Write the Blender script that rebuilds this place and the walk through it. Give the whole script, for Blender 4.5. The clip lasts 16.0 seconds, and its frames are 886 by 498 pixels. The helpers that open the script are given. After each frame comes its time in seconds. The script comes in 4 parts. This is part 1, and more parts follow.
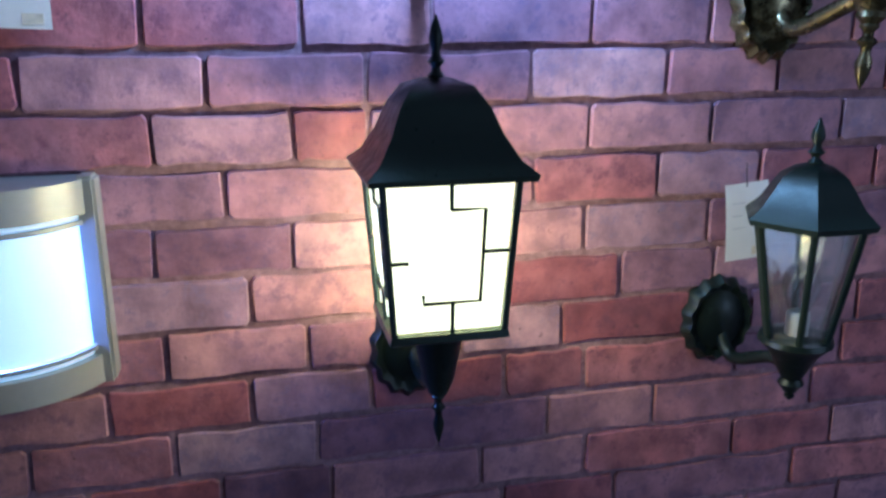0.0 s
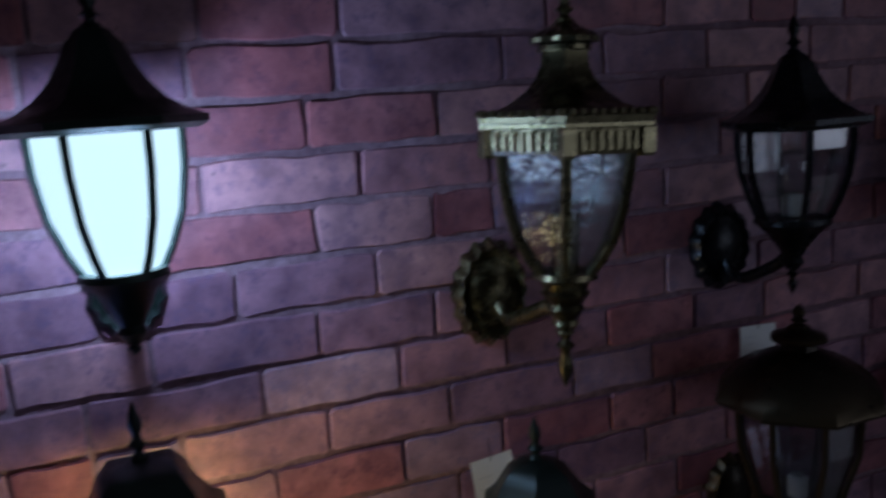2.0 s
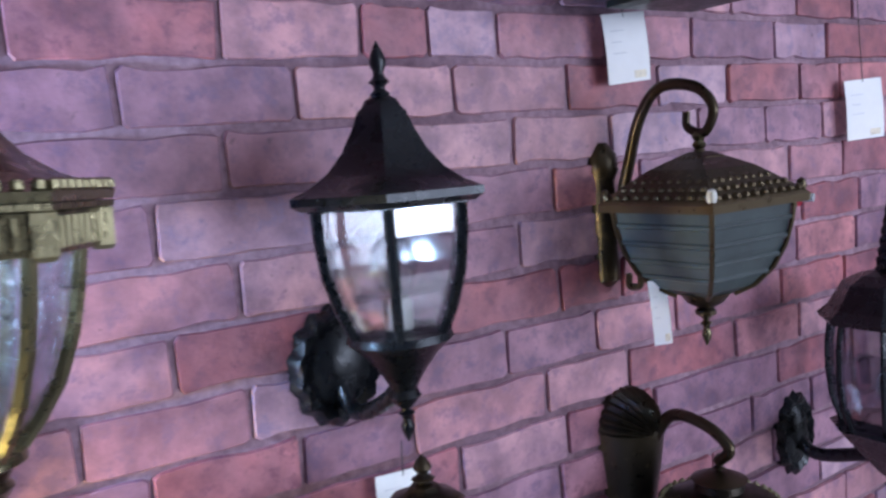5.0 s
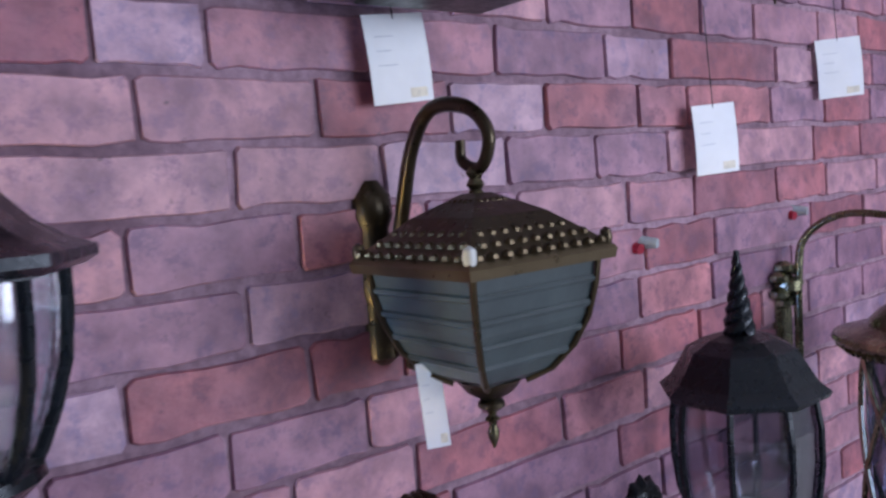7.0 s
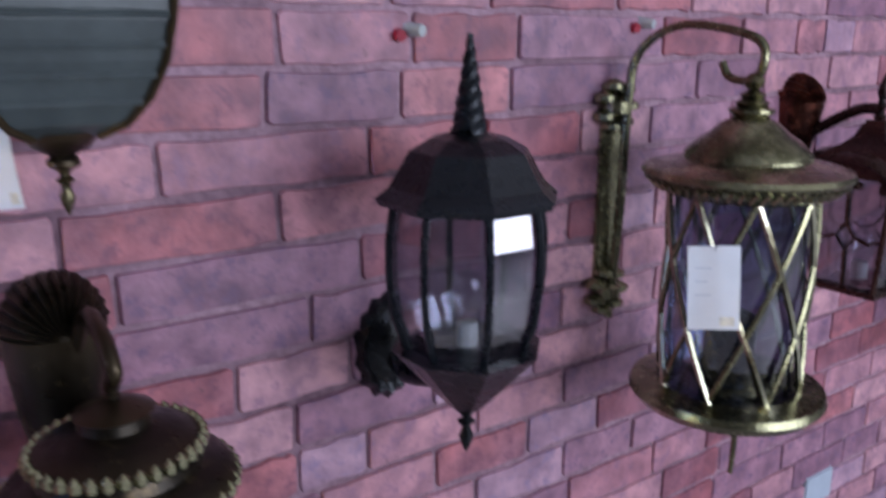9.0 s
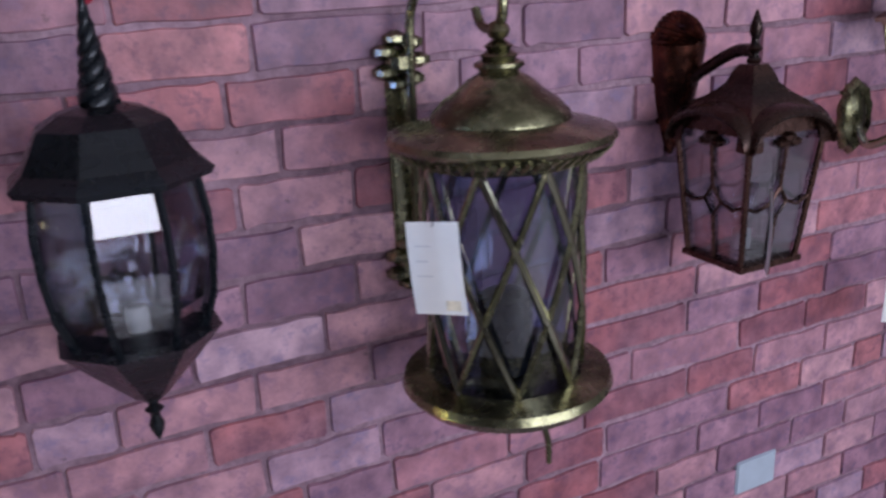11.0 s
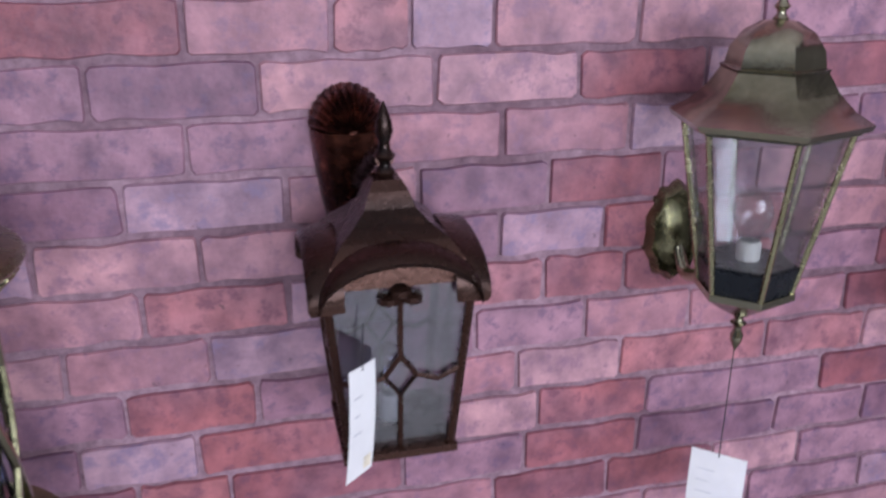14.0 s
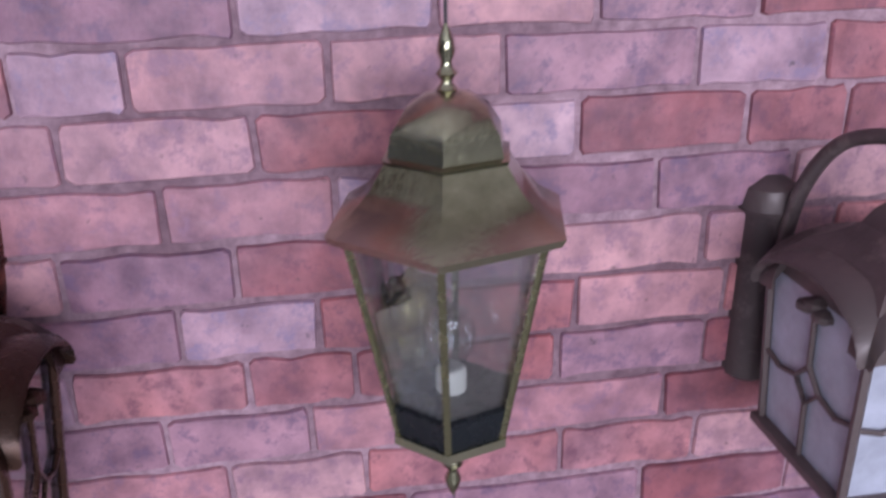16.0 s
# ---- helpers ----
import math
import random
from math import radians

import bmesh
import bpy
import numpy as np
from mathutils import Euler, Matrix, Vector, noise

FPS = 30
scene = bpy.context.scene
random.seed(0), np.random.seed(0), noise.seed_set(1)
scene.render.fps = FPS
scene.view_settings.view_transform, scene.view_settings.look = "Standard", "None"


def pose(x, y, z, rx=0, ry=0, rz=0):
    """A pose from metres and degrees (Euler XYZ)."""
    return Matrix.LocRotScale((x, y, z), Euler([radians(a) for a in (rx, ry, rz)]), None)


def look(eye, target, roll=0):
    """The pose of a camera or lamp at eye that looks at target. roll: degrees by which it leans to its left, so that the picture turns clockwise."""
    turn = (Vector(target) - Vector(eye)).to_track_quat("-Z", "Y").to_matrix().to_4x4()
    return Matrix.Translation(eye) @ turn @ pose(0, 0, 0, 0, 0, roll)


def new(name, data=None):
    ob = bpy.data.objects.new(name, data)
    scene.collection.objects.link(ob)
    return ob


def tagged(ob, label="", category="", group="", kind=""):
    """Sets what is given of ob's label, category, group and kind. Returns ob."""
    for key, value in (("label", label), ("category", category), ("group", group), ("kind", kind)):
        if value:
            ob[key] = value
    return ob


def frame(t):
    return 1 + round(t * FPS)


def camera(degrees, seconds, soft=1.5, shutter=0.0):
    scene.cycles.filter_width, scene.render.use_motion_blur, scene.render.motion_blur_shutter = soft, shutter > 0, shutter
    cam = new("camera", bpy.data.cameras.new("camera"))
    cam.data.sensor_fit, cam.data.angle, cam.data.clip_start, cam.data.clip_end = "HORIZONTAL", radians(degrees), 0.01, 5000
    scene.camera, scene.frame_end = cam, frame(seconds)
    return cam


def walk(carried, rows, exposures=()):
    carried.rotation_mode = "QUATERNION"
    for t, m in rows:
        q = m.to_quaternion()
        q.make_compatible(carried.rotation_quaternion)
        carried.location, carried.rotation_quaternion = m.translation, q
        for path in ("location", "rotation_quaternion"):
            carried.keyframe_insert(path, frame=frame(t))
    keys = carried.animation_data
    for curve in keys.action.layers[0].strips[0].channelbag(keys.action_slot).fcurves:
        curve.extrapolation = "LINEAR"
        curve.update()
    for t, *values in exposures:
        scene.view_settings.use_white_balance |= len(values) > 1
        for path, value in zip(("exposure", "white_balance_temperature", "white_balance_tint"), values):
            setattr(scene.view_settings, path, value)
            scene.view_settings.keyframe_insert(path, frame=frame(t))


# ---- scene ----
cam = camera(57.0, 16.0, soft=2.6, shutter=0.5)
PATH = [
    (0, (0.554, -1.110, 1.373), (0.981, 0.774, 0.856), -0.3),
    (0.5, (0.568, -1.121, 1.367), (1.003, 0.782, 0.931), -0.8),
    (1, (0.586, -1.124, 1.393), (1.027, 0.775, 0.948), -1.1),
    (1.5, (0.665, -1.129, 1.467), (1.210, 0.760, 1.101), -2.9),
    (2, (0.770, -1.136, 1.699), (1.501, 0.693, 1.354), -4.0),
    (2.5, (0.856, -1.126, 1.712), (1.711, 0.658, 1.417), -2.7),
    (3, (0.979, -1.063, 1.685), (1.943, 0.672, 1.443), -3.7),
    (3.5, (1.055, -0.997, 1.705), (2.040, 0.721, 1.428), -3.9),
    (3.7, (1.088, -0.984, 1.715), (2.127, 0.698, 1.412), -4.4),
    (5.8, (1.459, -0.919, 1.654), (2.538, 0.758, 1.495), -5.0),
    (6, (1.489, -0.931, 1.661), (2.571, 0.744, 1.51), -5.5),
    (6.5, (1.581, -0.892, 1.665), (2.742, 0.73, 1.52), -5.0),
    (7, (1.683, -0.822, 1.67), (2.91, 0.748, 1.502), -4.4),
    (7.5, (1.749, -0.806, 1.677), (2.998, 0.75, 1.53), -5.5),
    (8, (1.858, -0.862, 1.646), (3.013, 0.762, 1.473), -4.4),
    (8.5, (2.006, -0.928, 1.558), (3.093, 0.728, 1.289), -2.3),
    (9, (2.093, -0.97, 1.543), (3.214, 0.606, 1.031), 0.1),
    (9.2, (2.138, -0.972, 1.51), (3.264, 0.591, 0.97), 0.1),
    (11.3, (2.709, -1.199, 1.550), (3.491, 0.530, 0.916), -2.4),
    (11.5, (2.760, -1.211, 1.554), (3.538, 0.523, 0.928), -1.8),
    (12, (2.867, -1.213, 1.567), (3.638, 0.524, 0.944), -2.0),
    (12.5, (3.041, -1.131, 1.566), (3.841, 0.579, 0.905), -1.8),
    (13, (3.234, -1.068, 1.609), (4.100, 0.597, 0.918), -1.9),
    (13.5, (3.408, -1.087, 1.595), (4.049, 0.671, 0.890), -0.7),
    (14, (3.529, -1.065, 1.631), (3.977, 0.755, 0.933), -0.0),
    (14.5, (3.611, -0.967, 1.608), (4.055, 0.861, 0.928), 0.9),
    (15, (3.751, -0.927, 1.649), (4.326, 0.860, 0.958), -2.3),
    (15.5, (3.911, -0.895, 1.655), (4.371, 0.893, 0.886), -0.2),
    (16, (4.058, -0.889, 1.697), (4.327, 0.937, 0.927), -1.1),
]
EXPOSURE = [(0.0, -2.0, 4800, 8), (0.5, -2.85, 4900, 10), (1.0, -3.3, 5000, 10), (1.5, -3.7, 5100, 9), (2.0, -3.85, 5700, 11), (2.5, -2.95, 6300, 13), (3.0, -2.15, 6400, 13),
            (3.5, -1.4, 6200, 12), (5.8, 0.1, 5650, 10), (7.0, -0.15, 5750, 11), (8.5, -0.3, 6000, 12), (9.0, -0.2, 5950, 12), (11.5, -0.4, 6200, 14), (13.0, -0.15, 6250, 12), (14.5, -0.1, 6300, 12), (15.0, -0.05, 6300, 12), (16.0, 0.0, 6300, 12)]
walk(cam, [(t, look(eye, target, roll)) for t, eye, target, roll in PATH], EXPOSURE)

# ---------------------------------------------------------------- light
world = bpy.data.worlds.new("world")
world.use_nodes = True
scene.world = world
sky = world.node_tree.nodes.new("ShaderNodeTexSky")
sky.sky_type, sky.sun_disc, sky.sun_elevation, sky.sun_rotation = "NISHITA", False, radians(40), radians(200)
world.node_tree.links.new(sky.outputs[0], world.node_tree.nodes["Background"].inputs[0])
world.node_tree.nodes["Background"].inputs[1].default_value = 0.12


def area_lamp(name, place, target, sx, sy, watts, colour):
    data = bpy.data.lights.new(name, "AREA")
    data.shape, data.size, data.size_y, data.energy, data.color = "RECTANGLE", sx, sy, watts, colour
    ob = new(name, data)
    ob.matrix_world = look(place, target)
    return ob


def point_lamp(name, place, watts, colour, radius=0.03):
    data = bpy.data.lights.new(name, "POINT")
    data.energy, data.color, data.shadow_soft_size = watts, colour, radius
    ob = new(name, data)
    ob.location = place
    return ob


area_lamp("shopfront_daylight", (4.4, -3.95, 1.72), (4.4, 0, 1.5), 4.0, 1.5, 165, (0.84, 0.87, 1.0))

# ---------------------------------------------------------------- materials
def material(name):
    m = bpy.data.materials.new(name)
    m.use_nodes = True
    nt = m.node_tree
    return m, nt, nt.nodes["Principled BSDF"]


def node(nt, kind, **sets):
    n = nt.nodes.new(kind)
    for k, v in sets.items():
        n.inputs[k.replace("_", " ")].default_value = v
    return n


def ramp_of(nt, source, stops):
    r = nt.nodes.new("ShaderNodeValToRGB")
    el = r.color_ramp.elements
    while len(el) < len(stops):
        el.new(0.5)
    for e, (p, c) in zip(el, stops):
        e.position, e.color = p, (*c, 1)
    nt.links.new(source, r.inputs[0])
    return r


def mixed(nt, fac, a, b, mode="MIX"):
    n = nt.nodes.new("ShaderNodeMix")
    n.data_type, n.blend_type = "RGBA", mode
    for sock, v in ((n.inputs[0], fac), (n.inputs[6], a), (n.inputs[7], b)):
        if hasattr(v, "is_linked"):
            nt.links.new(v, sock)
        else:
            sock.default_value = v if not isinstance(v, tuple) else (*v, 1)
    return n.outputs[2]


def bumped(nt, bsdf, height, strength, distance=0.002):
    b = node(nt, "ShaderNodeBump", Strength=strength, Distance=distance)
    nt.links.new(height, b.inputs["Height"])
    nt.links.new(b.outputs[0], bsdf.inputs["Normal"])


def place_coords(nt):
    return nt.nodes.new("ShaderNodeNewGeometry").outputs["Position"]


def noise_of(nt, co, scale, detail=4, rough=0.6):
    n = node(nt, "ShaderNodeTexNoise", Scale=scale, Detail=detail, Roughness=rough)
    nt.links.new(co, n.inputs["Vector"])
    return n.outputs["Fac"]


def brick_material(name, base, deep, pale, island=False):
    m, nt, b = material(name)
    co = place_coords(nt)
    if island:
        rnd = nt.nodes.new("ShaderNodeNewGeometry").outputs["Random Per Island"]
    else:
        rnd = nt.nodes.new("ShaderNodeObjectInfo").outputs["Random"]
    tone = ramp_of(nt, rnd, [(0.0, deep), (0.5, base), (1.0, pale)]).outputs[0]
    cloud = ramp_of(nt, noise_of(nt, co, 16, 5), [(0.33, (0.52, 0.49, 0.56)), (0.66, (1.28, 1.24, 1.20))]).outputs[0]
    wide = ramp_of(nt, noise_of(nt, co, 4.5, 3), [(0.42, (0, 0, 0)), (0.68, (0.55, 0.55, 0.55))]).outputs[0]
    tone = mixed(nt, wide, tone, (0.30, 0.17, 0.235))
    col = mixed(nt, 0.95, tone, cloud, "MULTIPLY")
    scuff = ramp_of(nt, noise_of(nt, co, 42, 6, 0.7), [(0.51, (0, 0, 0)), (0.64, (1, 1, 1))]).outputs[0]
    soft = nt.nodes.new("ShaderNodeMath")
    soft.operation = "MULTIPLY"
    soft.inputs[1].default_value = 0.72
    nt.links.new(scuff, soft.inputs[0])
    col = mixed(nt, soft.outputs[0], col, (deep[0] * 0.6, deep[1] * 0.7, deep[2] * 0.9))
    pits = ramp_of(nt, noise_of(nt, co, 62, 5, 0.62), [(0.66, (0, 0, 0)), (0.74, (0.6, 0.6, 0.6))]).outputs[0]
    col = mixed(nt, pits, col, (0.05, 0.035, 0.05))
    nt.links.new(col, b.inputs["Base Color"])
    b.inputs["Roughness"].default_value = 0.5
    b.inputs["Specular IOR Level"].default_value = 0.5
    bumped(nt, b, noise_of(nt, co, 60, 6), 0.5, 0.004)
    return m


def mortar_material():
    m, nt, b = material("mortar")
    co = place_coords(nt)
    big = ramp_of(nt, noise_of(nt, co, 3.5, 4), [(0.36, (0.20, 0.115, 0.145)), (0.62, (0.44, 0.29, 0.345))]).outputs[0]
    fine = ramp_of(nt, noise_of(nt, co, 70, 5), [(0.3, (0.55, 0.5, 0.55)), (0.7, (1.1, 1.1, 1.1))]).outputs[0]
    nt.links.new(mixed(nt, 1.0, big, fine, "MULTIPLY"), b.inputs["Base Color"])
    b.inputs["Roughness"].default_value = 0.8
    bumped(nt, b, noise_of(nt, co, 90, 5), 0.5, 0.003)
    return m


def metal_material(name, base, worn, metallic, rough, wear=(0.52, 0.66), scale=34):
    """Cast metal: a dark finish, rubbed brighter in patches and on fine relief."""
    m, nt, b = material(name)
    co = place_coords(nt)
    patch = ramp_of(nt, noise_of(nt, co, scale, 6, 0.65), [(wear[0], (0, 0, 0)), (wear[1], (1, 1, 1))]).outputs[0]
    edge = ramp_of(nt, nt.nodes.new("ShaderNodeNewGeometry").outputs["Pointiness"], [(0.53, (0, 0, 0)), (0.64, (0.7, 0.7, 0.7))]).outputs[0]
    amount = mixed(nt, 1.0, patch, edge, "LIGHTEN")
    nt.links.new(mixed(nt, amount, base, worn), b.inputs["Base Color"])
    b.inputs["Metallic"].default_value = metallic
    r = ramp_of(nt, noise_of(nt, co, 60, 4), [(0.3, (rough * 0.75,) * 3), (0.7, (min(1, rough * 1.4),) * 3)]).outputs[0]
    nt.links.new(r, b.inputs["Roughness"])
    bumped(nt, b, noise_of(nt, co, 120, 4), 0.25, 0.002)
    return m


def glass_material(name, tint, gloss=0.05, ripple=0.0):
    m, nt, b = material(name)
    nt.nodes.remove(b)
    out = nt.nodes["Material Output"]
    clear = nt.nodes.new("ShaderNodeBsdfTransparent")
    clear.inputs[0].default_value = (*tint, 1)
    shine = nt.nodes.new("ShaderNodeBsdfGlossy")
    shine.inputs["Roughness"].default_value = gloss
    face = node(nt, "ShaderNodeLayerWeight", Blend=0.25)
    fres = ramp_of(nt, face.outputs["Facing"], [(0.0, (0.10, 0.10, 0.10)), (1.0, (0.78, 0.78, 0.78))])
    if ripple:
        bump = node(nt, "ShaderNodeBump", Strength=ripple, Distance=0.004)
        nt.links.new(noise_of(nt, place_coords(nt), 55, 3), bump.inputs["Height"])
        nt.links.new(bump.outputs[0], shine.inputs["Normal"])
    mix = nt.nodes.new("ShaderNodeMixShader")
    for a, c in ((fres.outputs[0], mix.inputs[0]), (clear.outputs[0], mix.inputs[1]), (shine.outputs[0], mix.inputs[2])):
        nt.links.new(a, c)
    nt.links.new(mix.outputs[0], out.inputs[0])
    return m


def lit_material(name, colour, strength):
    m, nt, b = material(name)
    b.inputs["Base Color"].default_value = (0.8, 0.8, 0.76, 1)
    b.inputs["Emission Color"].default_value = (*colour, 1)
    b.inputs["Emission Strength"].default_value = strength
    b.inputs["Roughness"].default_value = 0.4
    return m


def plain_material(name, colour, rough=0.6, var=0.15, scale=9, metallic=0.0):
    m, nt, b = material(name)
    co = place_coords(nt)
    lo, hi = tuple(c * (1 - var) for c in colour), tuple(min(1, c * (1 + var)) for c in colour)
    nt.links.new(ramp_of(nt, noise_of(nt, co, scale, 5), [(0.3, lo), (0.7, hi)]).outputs[0], b.inputs["Base Color"])
    b.inputs["Roughness"].default_value, b.inputs["Metallic"].default_value = rough, metallic
    bumped(nt, b, noise_of(nt, co, scale * 9, 4), 0.12, 0.002)
    return m


TONES = {
    "red": ((0.40, 0.135, 0.155), (0.28, 0.090, 0.115), (0.49, 0.20, 0.22)),
    "pink": ((0.50, 0.26, 0.30), (0.42, 0.19, 0.235), (0.56, 0.32, 0.36)),
    "mauve": ((0.33, 0.17, 0.235), (0.25, 0.125, 0.185), (0.40, 0.22, 0.29)),
    "lavender": ((0.47, 0.30, 0.38), (0.40, 0.25, 0.33), (0.53, 0.355, 0.43)),
}
BRICK = {k: brick_material("brick_" + k, *v) for k, v in TONES.items()}
BRICK_FAR = {k: brick_material("far_brick_" + k, *v, island=True) for k, v in TONES.items()}
MORTAR = mortar_material()
BLACK = metal_material("black_cast_metal", (0.004, 0.005, 0.007), (0.014, 0.018, 0.024), 0.3, 0.27, (0.6, 0.8))
GREEN_BLACK = metal_material("green_black_metal", (0.008, 0.014, 0.012), (0.03, 0.05, 0.04), 0.4, 0.36, (0.58, 0.78))
GOLD = metal_material("antique_gold_metal", (0.055, 0.045, 0.022), (0.36, 0.32, 0.18), 0.9, 0.28, (0.46, 0.70))
BRONZE = metal_material("dark_bronze_metal", (0.024, 0.019, 0.013), (0.15, 0.108, 0.055), 0.75, 0.32, (0.56, 0.78))
BRASS = metal_material("green_brass_metal", (0.20, 0.19, 0.12), (0.58, 0.56, 0.41), 1.0, 0.15, (0.40, 0.75), 7)
OLIVE = metal_material("olive_brass_metal", (0.11, 0.105, 0.056), (0.42, 0.40, 0.24), 0.95, 0.23, (0.48, 0.72), 16)
COPPER = metal_material("red_copper_metal", (0.011, 0.007, 0.006), (0.09, 0.040, 0.028), 0.7, 0.26, (0.54, 0.76))
RED_COPPER = metal_material("bright_red_copper_metal", (0.03, 0.010, 0.008), (0.24, 0.075, 0.045), 0.85, 0.27, (0.46, 0.70))
GREY_BROWN = metal_material("grey_brown_metal", (0.07, 0.05, 0.055), (0.16, 0.12, 0.12), 0.3, 0.45, (0.5, 0.7))
SILVER = plain_material("silver_grey_metal", (0.42, 0.42, 0.38), 0.38, 0.1, 14, 0.5)
GLASS = glass_material("clear_glass", (0.94, 0.95, 0.96))
GLASS_DARK = glass_material("smoked_glass", (0.76, 0.77, 0.81))
GLASS_BLUE = glass_material("blue_tinted_glass", (0.40, 0.45, 0.60), 0.06)
GLASS_RIPPLED = glass_material("rippled_glass", (0.90, 0.92, 0.94), 0.08, 0.8)
GLASS_MILK = plain_material("grey_frosted_glass", (0.19, 0.17, 0.20), 0.25, 0.15, 20)
GLASS_SLATE = plain_material("slate_ribbed_glass", (0.055, 0.07, 0.07), 0.3, 0.25, 24)
WARM_GLASS = lit_material("warm_lit_frosted_glass", (1.0, 0.86, 0.42), 11.0)
COOL_GLASS = lit_material("cool_lit_frosted_glass", (0.70, 0.93, 1.0), 15.0)
DRUM_GLASS = lit_material("opal_lit_diffuser", (0.42, 0.72, 1.0), 2.6)
GLASS_PALE = plain_material("pale_frosted_glass", (0.40, 0.41, 0.50), 0.25, 0.2, 20)
CARD = plain_material("white_card", (0.87, 0.87, 0.87), 0.6, 0.03, 30)
CARD_STAIN = plain_material("yellowed_card_print", (0.76, 0.70, 0.56), 0.6, 0.3, 40)
INK = plain_material("grey_ink", (0.64, 0.65, 0.68), 0.6, 0.1, 40)
STRING = plain_material("dark_string", (0.03, 0.03, 0.035), 0.7)
SOCKET = plain_material("white_lamp_socket", (0.62, 0.62, 0.58), 0.4, 0.1, 30)
PLASTIC = plain_material("pale_grey_plastic", (0.42, 0.48, 0.55), 0.35, 0.06, 20)
RED_PLASTIC = plain_material("red_plastic", (0.30, 0.01, 0.03), 0.3, 0.1, 30)
CLEAR_PLASTIC = plain_material("clear_pale_plastic", (0.42, 0.46, 0.47), 0.15, 0.2, 30)
BOUNCE_PLASTER = plain_material("white_bounce_plaster", (0.72, 0.71, 0.70), 0.85, 0.06, 4)
# tone of the unseen walls, kept dark to cut bounce and darken metal reflections
DIM_WALL = plain_material("unseen_dark_wall", (0.16, 0.155, 0.16), 0.8, 0.1, 4)
FLOORING = plain_material("grey_floor_tile", (0.30, 0.29, 0.28), 0.35, 0.15, 5)

# ---------------------------------------------------------------- shape helpers
def part(name, bm, mat, parent=None, label=""):
    bmesh.ops.recalc_face_normals(bm, faces=bm.faces[:])
    me = bpy.data.meshes.new(name)
    bm.to_mesh(me)
    bm.free()
    me.materials.append(mat)
    ob = new(name, me)
    if parent:
        ob.parent = parent
    if label:
        ob["label"] = label
    return ob


def smooth(ob, angle=40):
    me = ob.data
    me.shade_smooth()
    me.set_sharp_from_angle(angle=radians(angle))
    return ob


def base(name, place, label, category, group="", turn=0):
    ob = new(name)
    ob.empty_display_size = 0.05
    ob.matrix_basis = pose(*place, 0, 0, turn)
    return tagged(ob, label, category, group)


def add_box(bm, x0, x1, y0, y1, z0, z1, bevel=0.0):
    vs = [bm.verts.new((x, y, z)) for x in (x0, x1) for y in (y0, y1) for z in (z0, z1)]
    fs = [bm.faces.new([vs[i] for i in q]) for q in ((0, 1, 3, 2), (4, 6, 7, 5), (0, 4, 5, 1), (2, 3, 7, 6), (0, 2, 6, 4), (1, 5, 7, 3))]
    if bevel:
        edges = list({e for f in fs for e in f.edges})
        bmesh.ops.bevel(bm, geom=edges, offset=bevel, segments=2, affect="EDGES")
    return bm


def box(*a, bevel=0.0):
    return add_box(bmesh.new(), *a, bevel=bevel)


def lathe(prof, n=24, rot=0.0, bm=None, flute=0.0, at=(0, 0, 0)):
    """A turned or many-sided solid from (radius, height) pairs; flute makes every second corner stand in."""
    bm = bm or bmesh.new()
    rings = []
    for r, z in prof:
        ring = []
        for i in range(n):
            a = radians(rot) + 2 * math.pi * i / n
            k = max(r, 0.0004) * (1 - flute * (i % 2))
            ring.append(bm.verts.new((at[0] + k * math.cos(a), at[1] + k * math.sin(a), at[2] + z)))
        rings.append(ring)
    for a, b in zip(rings, rings[1:]):
        for i in range(n):
            bm.faces.new((a[i], a[(i + 1) % n], b[(i + 1) % n], b[i]))
    bm.faces.new(rings[0])
    bm.faces.new(rings[-1])
    return bm


def tube(points, radius, sides=8, bm=None, ends=None, flat=1.0):
    """A bar swept along points; ends: the radius at the far end."""
    bm = bm or bmesh.new()
    pts = [Vector(p) for p in points]
    rings = []
    side = None
    for i, p in enumerate(pts):
        ahead = (pts[min(i + 1, len(pts) - 1)] - pts[max(i - 1, 0)]).normalized()
        if side is None:
            side = ahead.cross(Vector((1, 0, 0)) if abs(ahead.x) < 0.8 else Vector((0, 0, 1))).normalized()
        side = (side - ahead * side.dot(ahead)).normalized()
        up = ahead.cross(side)
        r = radius + ((ends if ends is not None else radius) - radius) * i / max(1, len(pts) - 1)
        rings.append([bm.verts.new(p + r * (math.cos(2 * math.pi * k / sides) * side + flat * math.sin(2 * math.pi * k / sides) * up)) for k in range(sides)])
    for a, b in zip(rings, rings[1:]):
        for k in range(sides):
            bm.faces.new((a[k], a[(k + 1) % sides], b[(k + 1) % sides], b[k]))
    bm.faces.new(rings[0])
    bm.faces.new(rings[-1])
    return bm


def curve_points(ctrl, steps=8):
    """Points of a smooth line through the control points."""
    c = [Vector(p) for p in ctrl]
    c = [2 * c[0] - c[1]] + c + [2 * c[-1] - c[-2]]
    out = []
    for a, b, d, e in zip(c, c[1:], c[2:], c[3:]):
        for s in range(steps):
            t = s / steps
            out.append(0.5 * (2 * b + (d - a) * t + (2 * a - 5 * b + 4 * d - e) * t * t + (3 * b - a - 3 * d + e) * t ** 3))
    return out + [c[-2]]


def corner(n, i, rot, r, z):
    a = radians(rot) + 2 * math.pi * i / n
    return Vector((r * math.cos(a), r * math.sin(a), z))


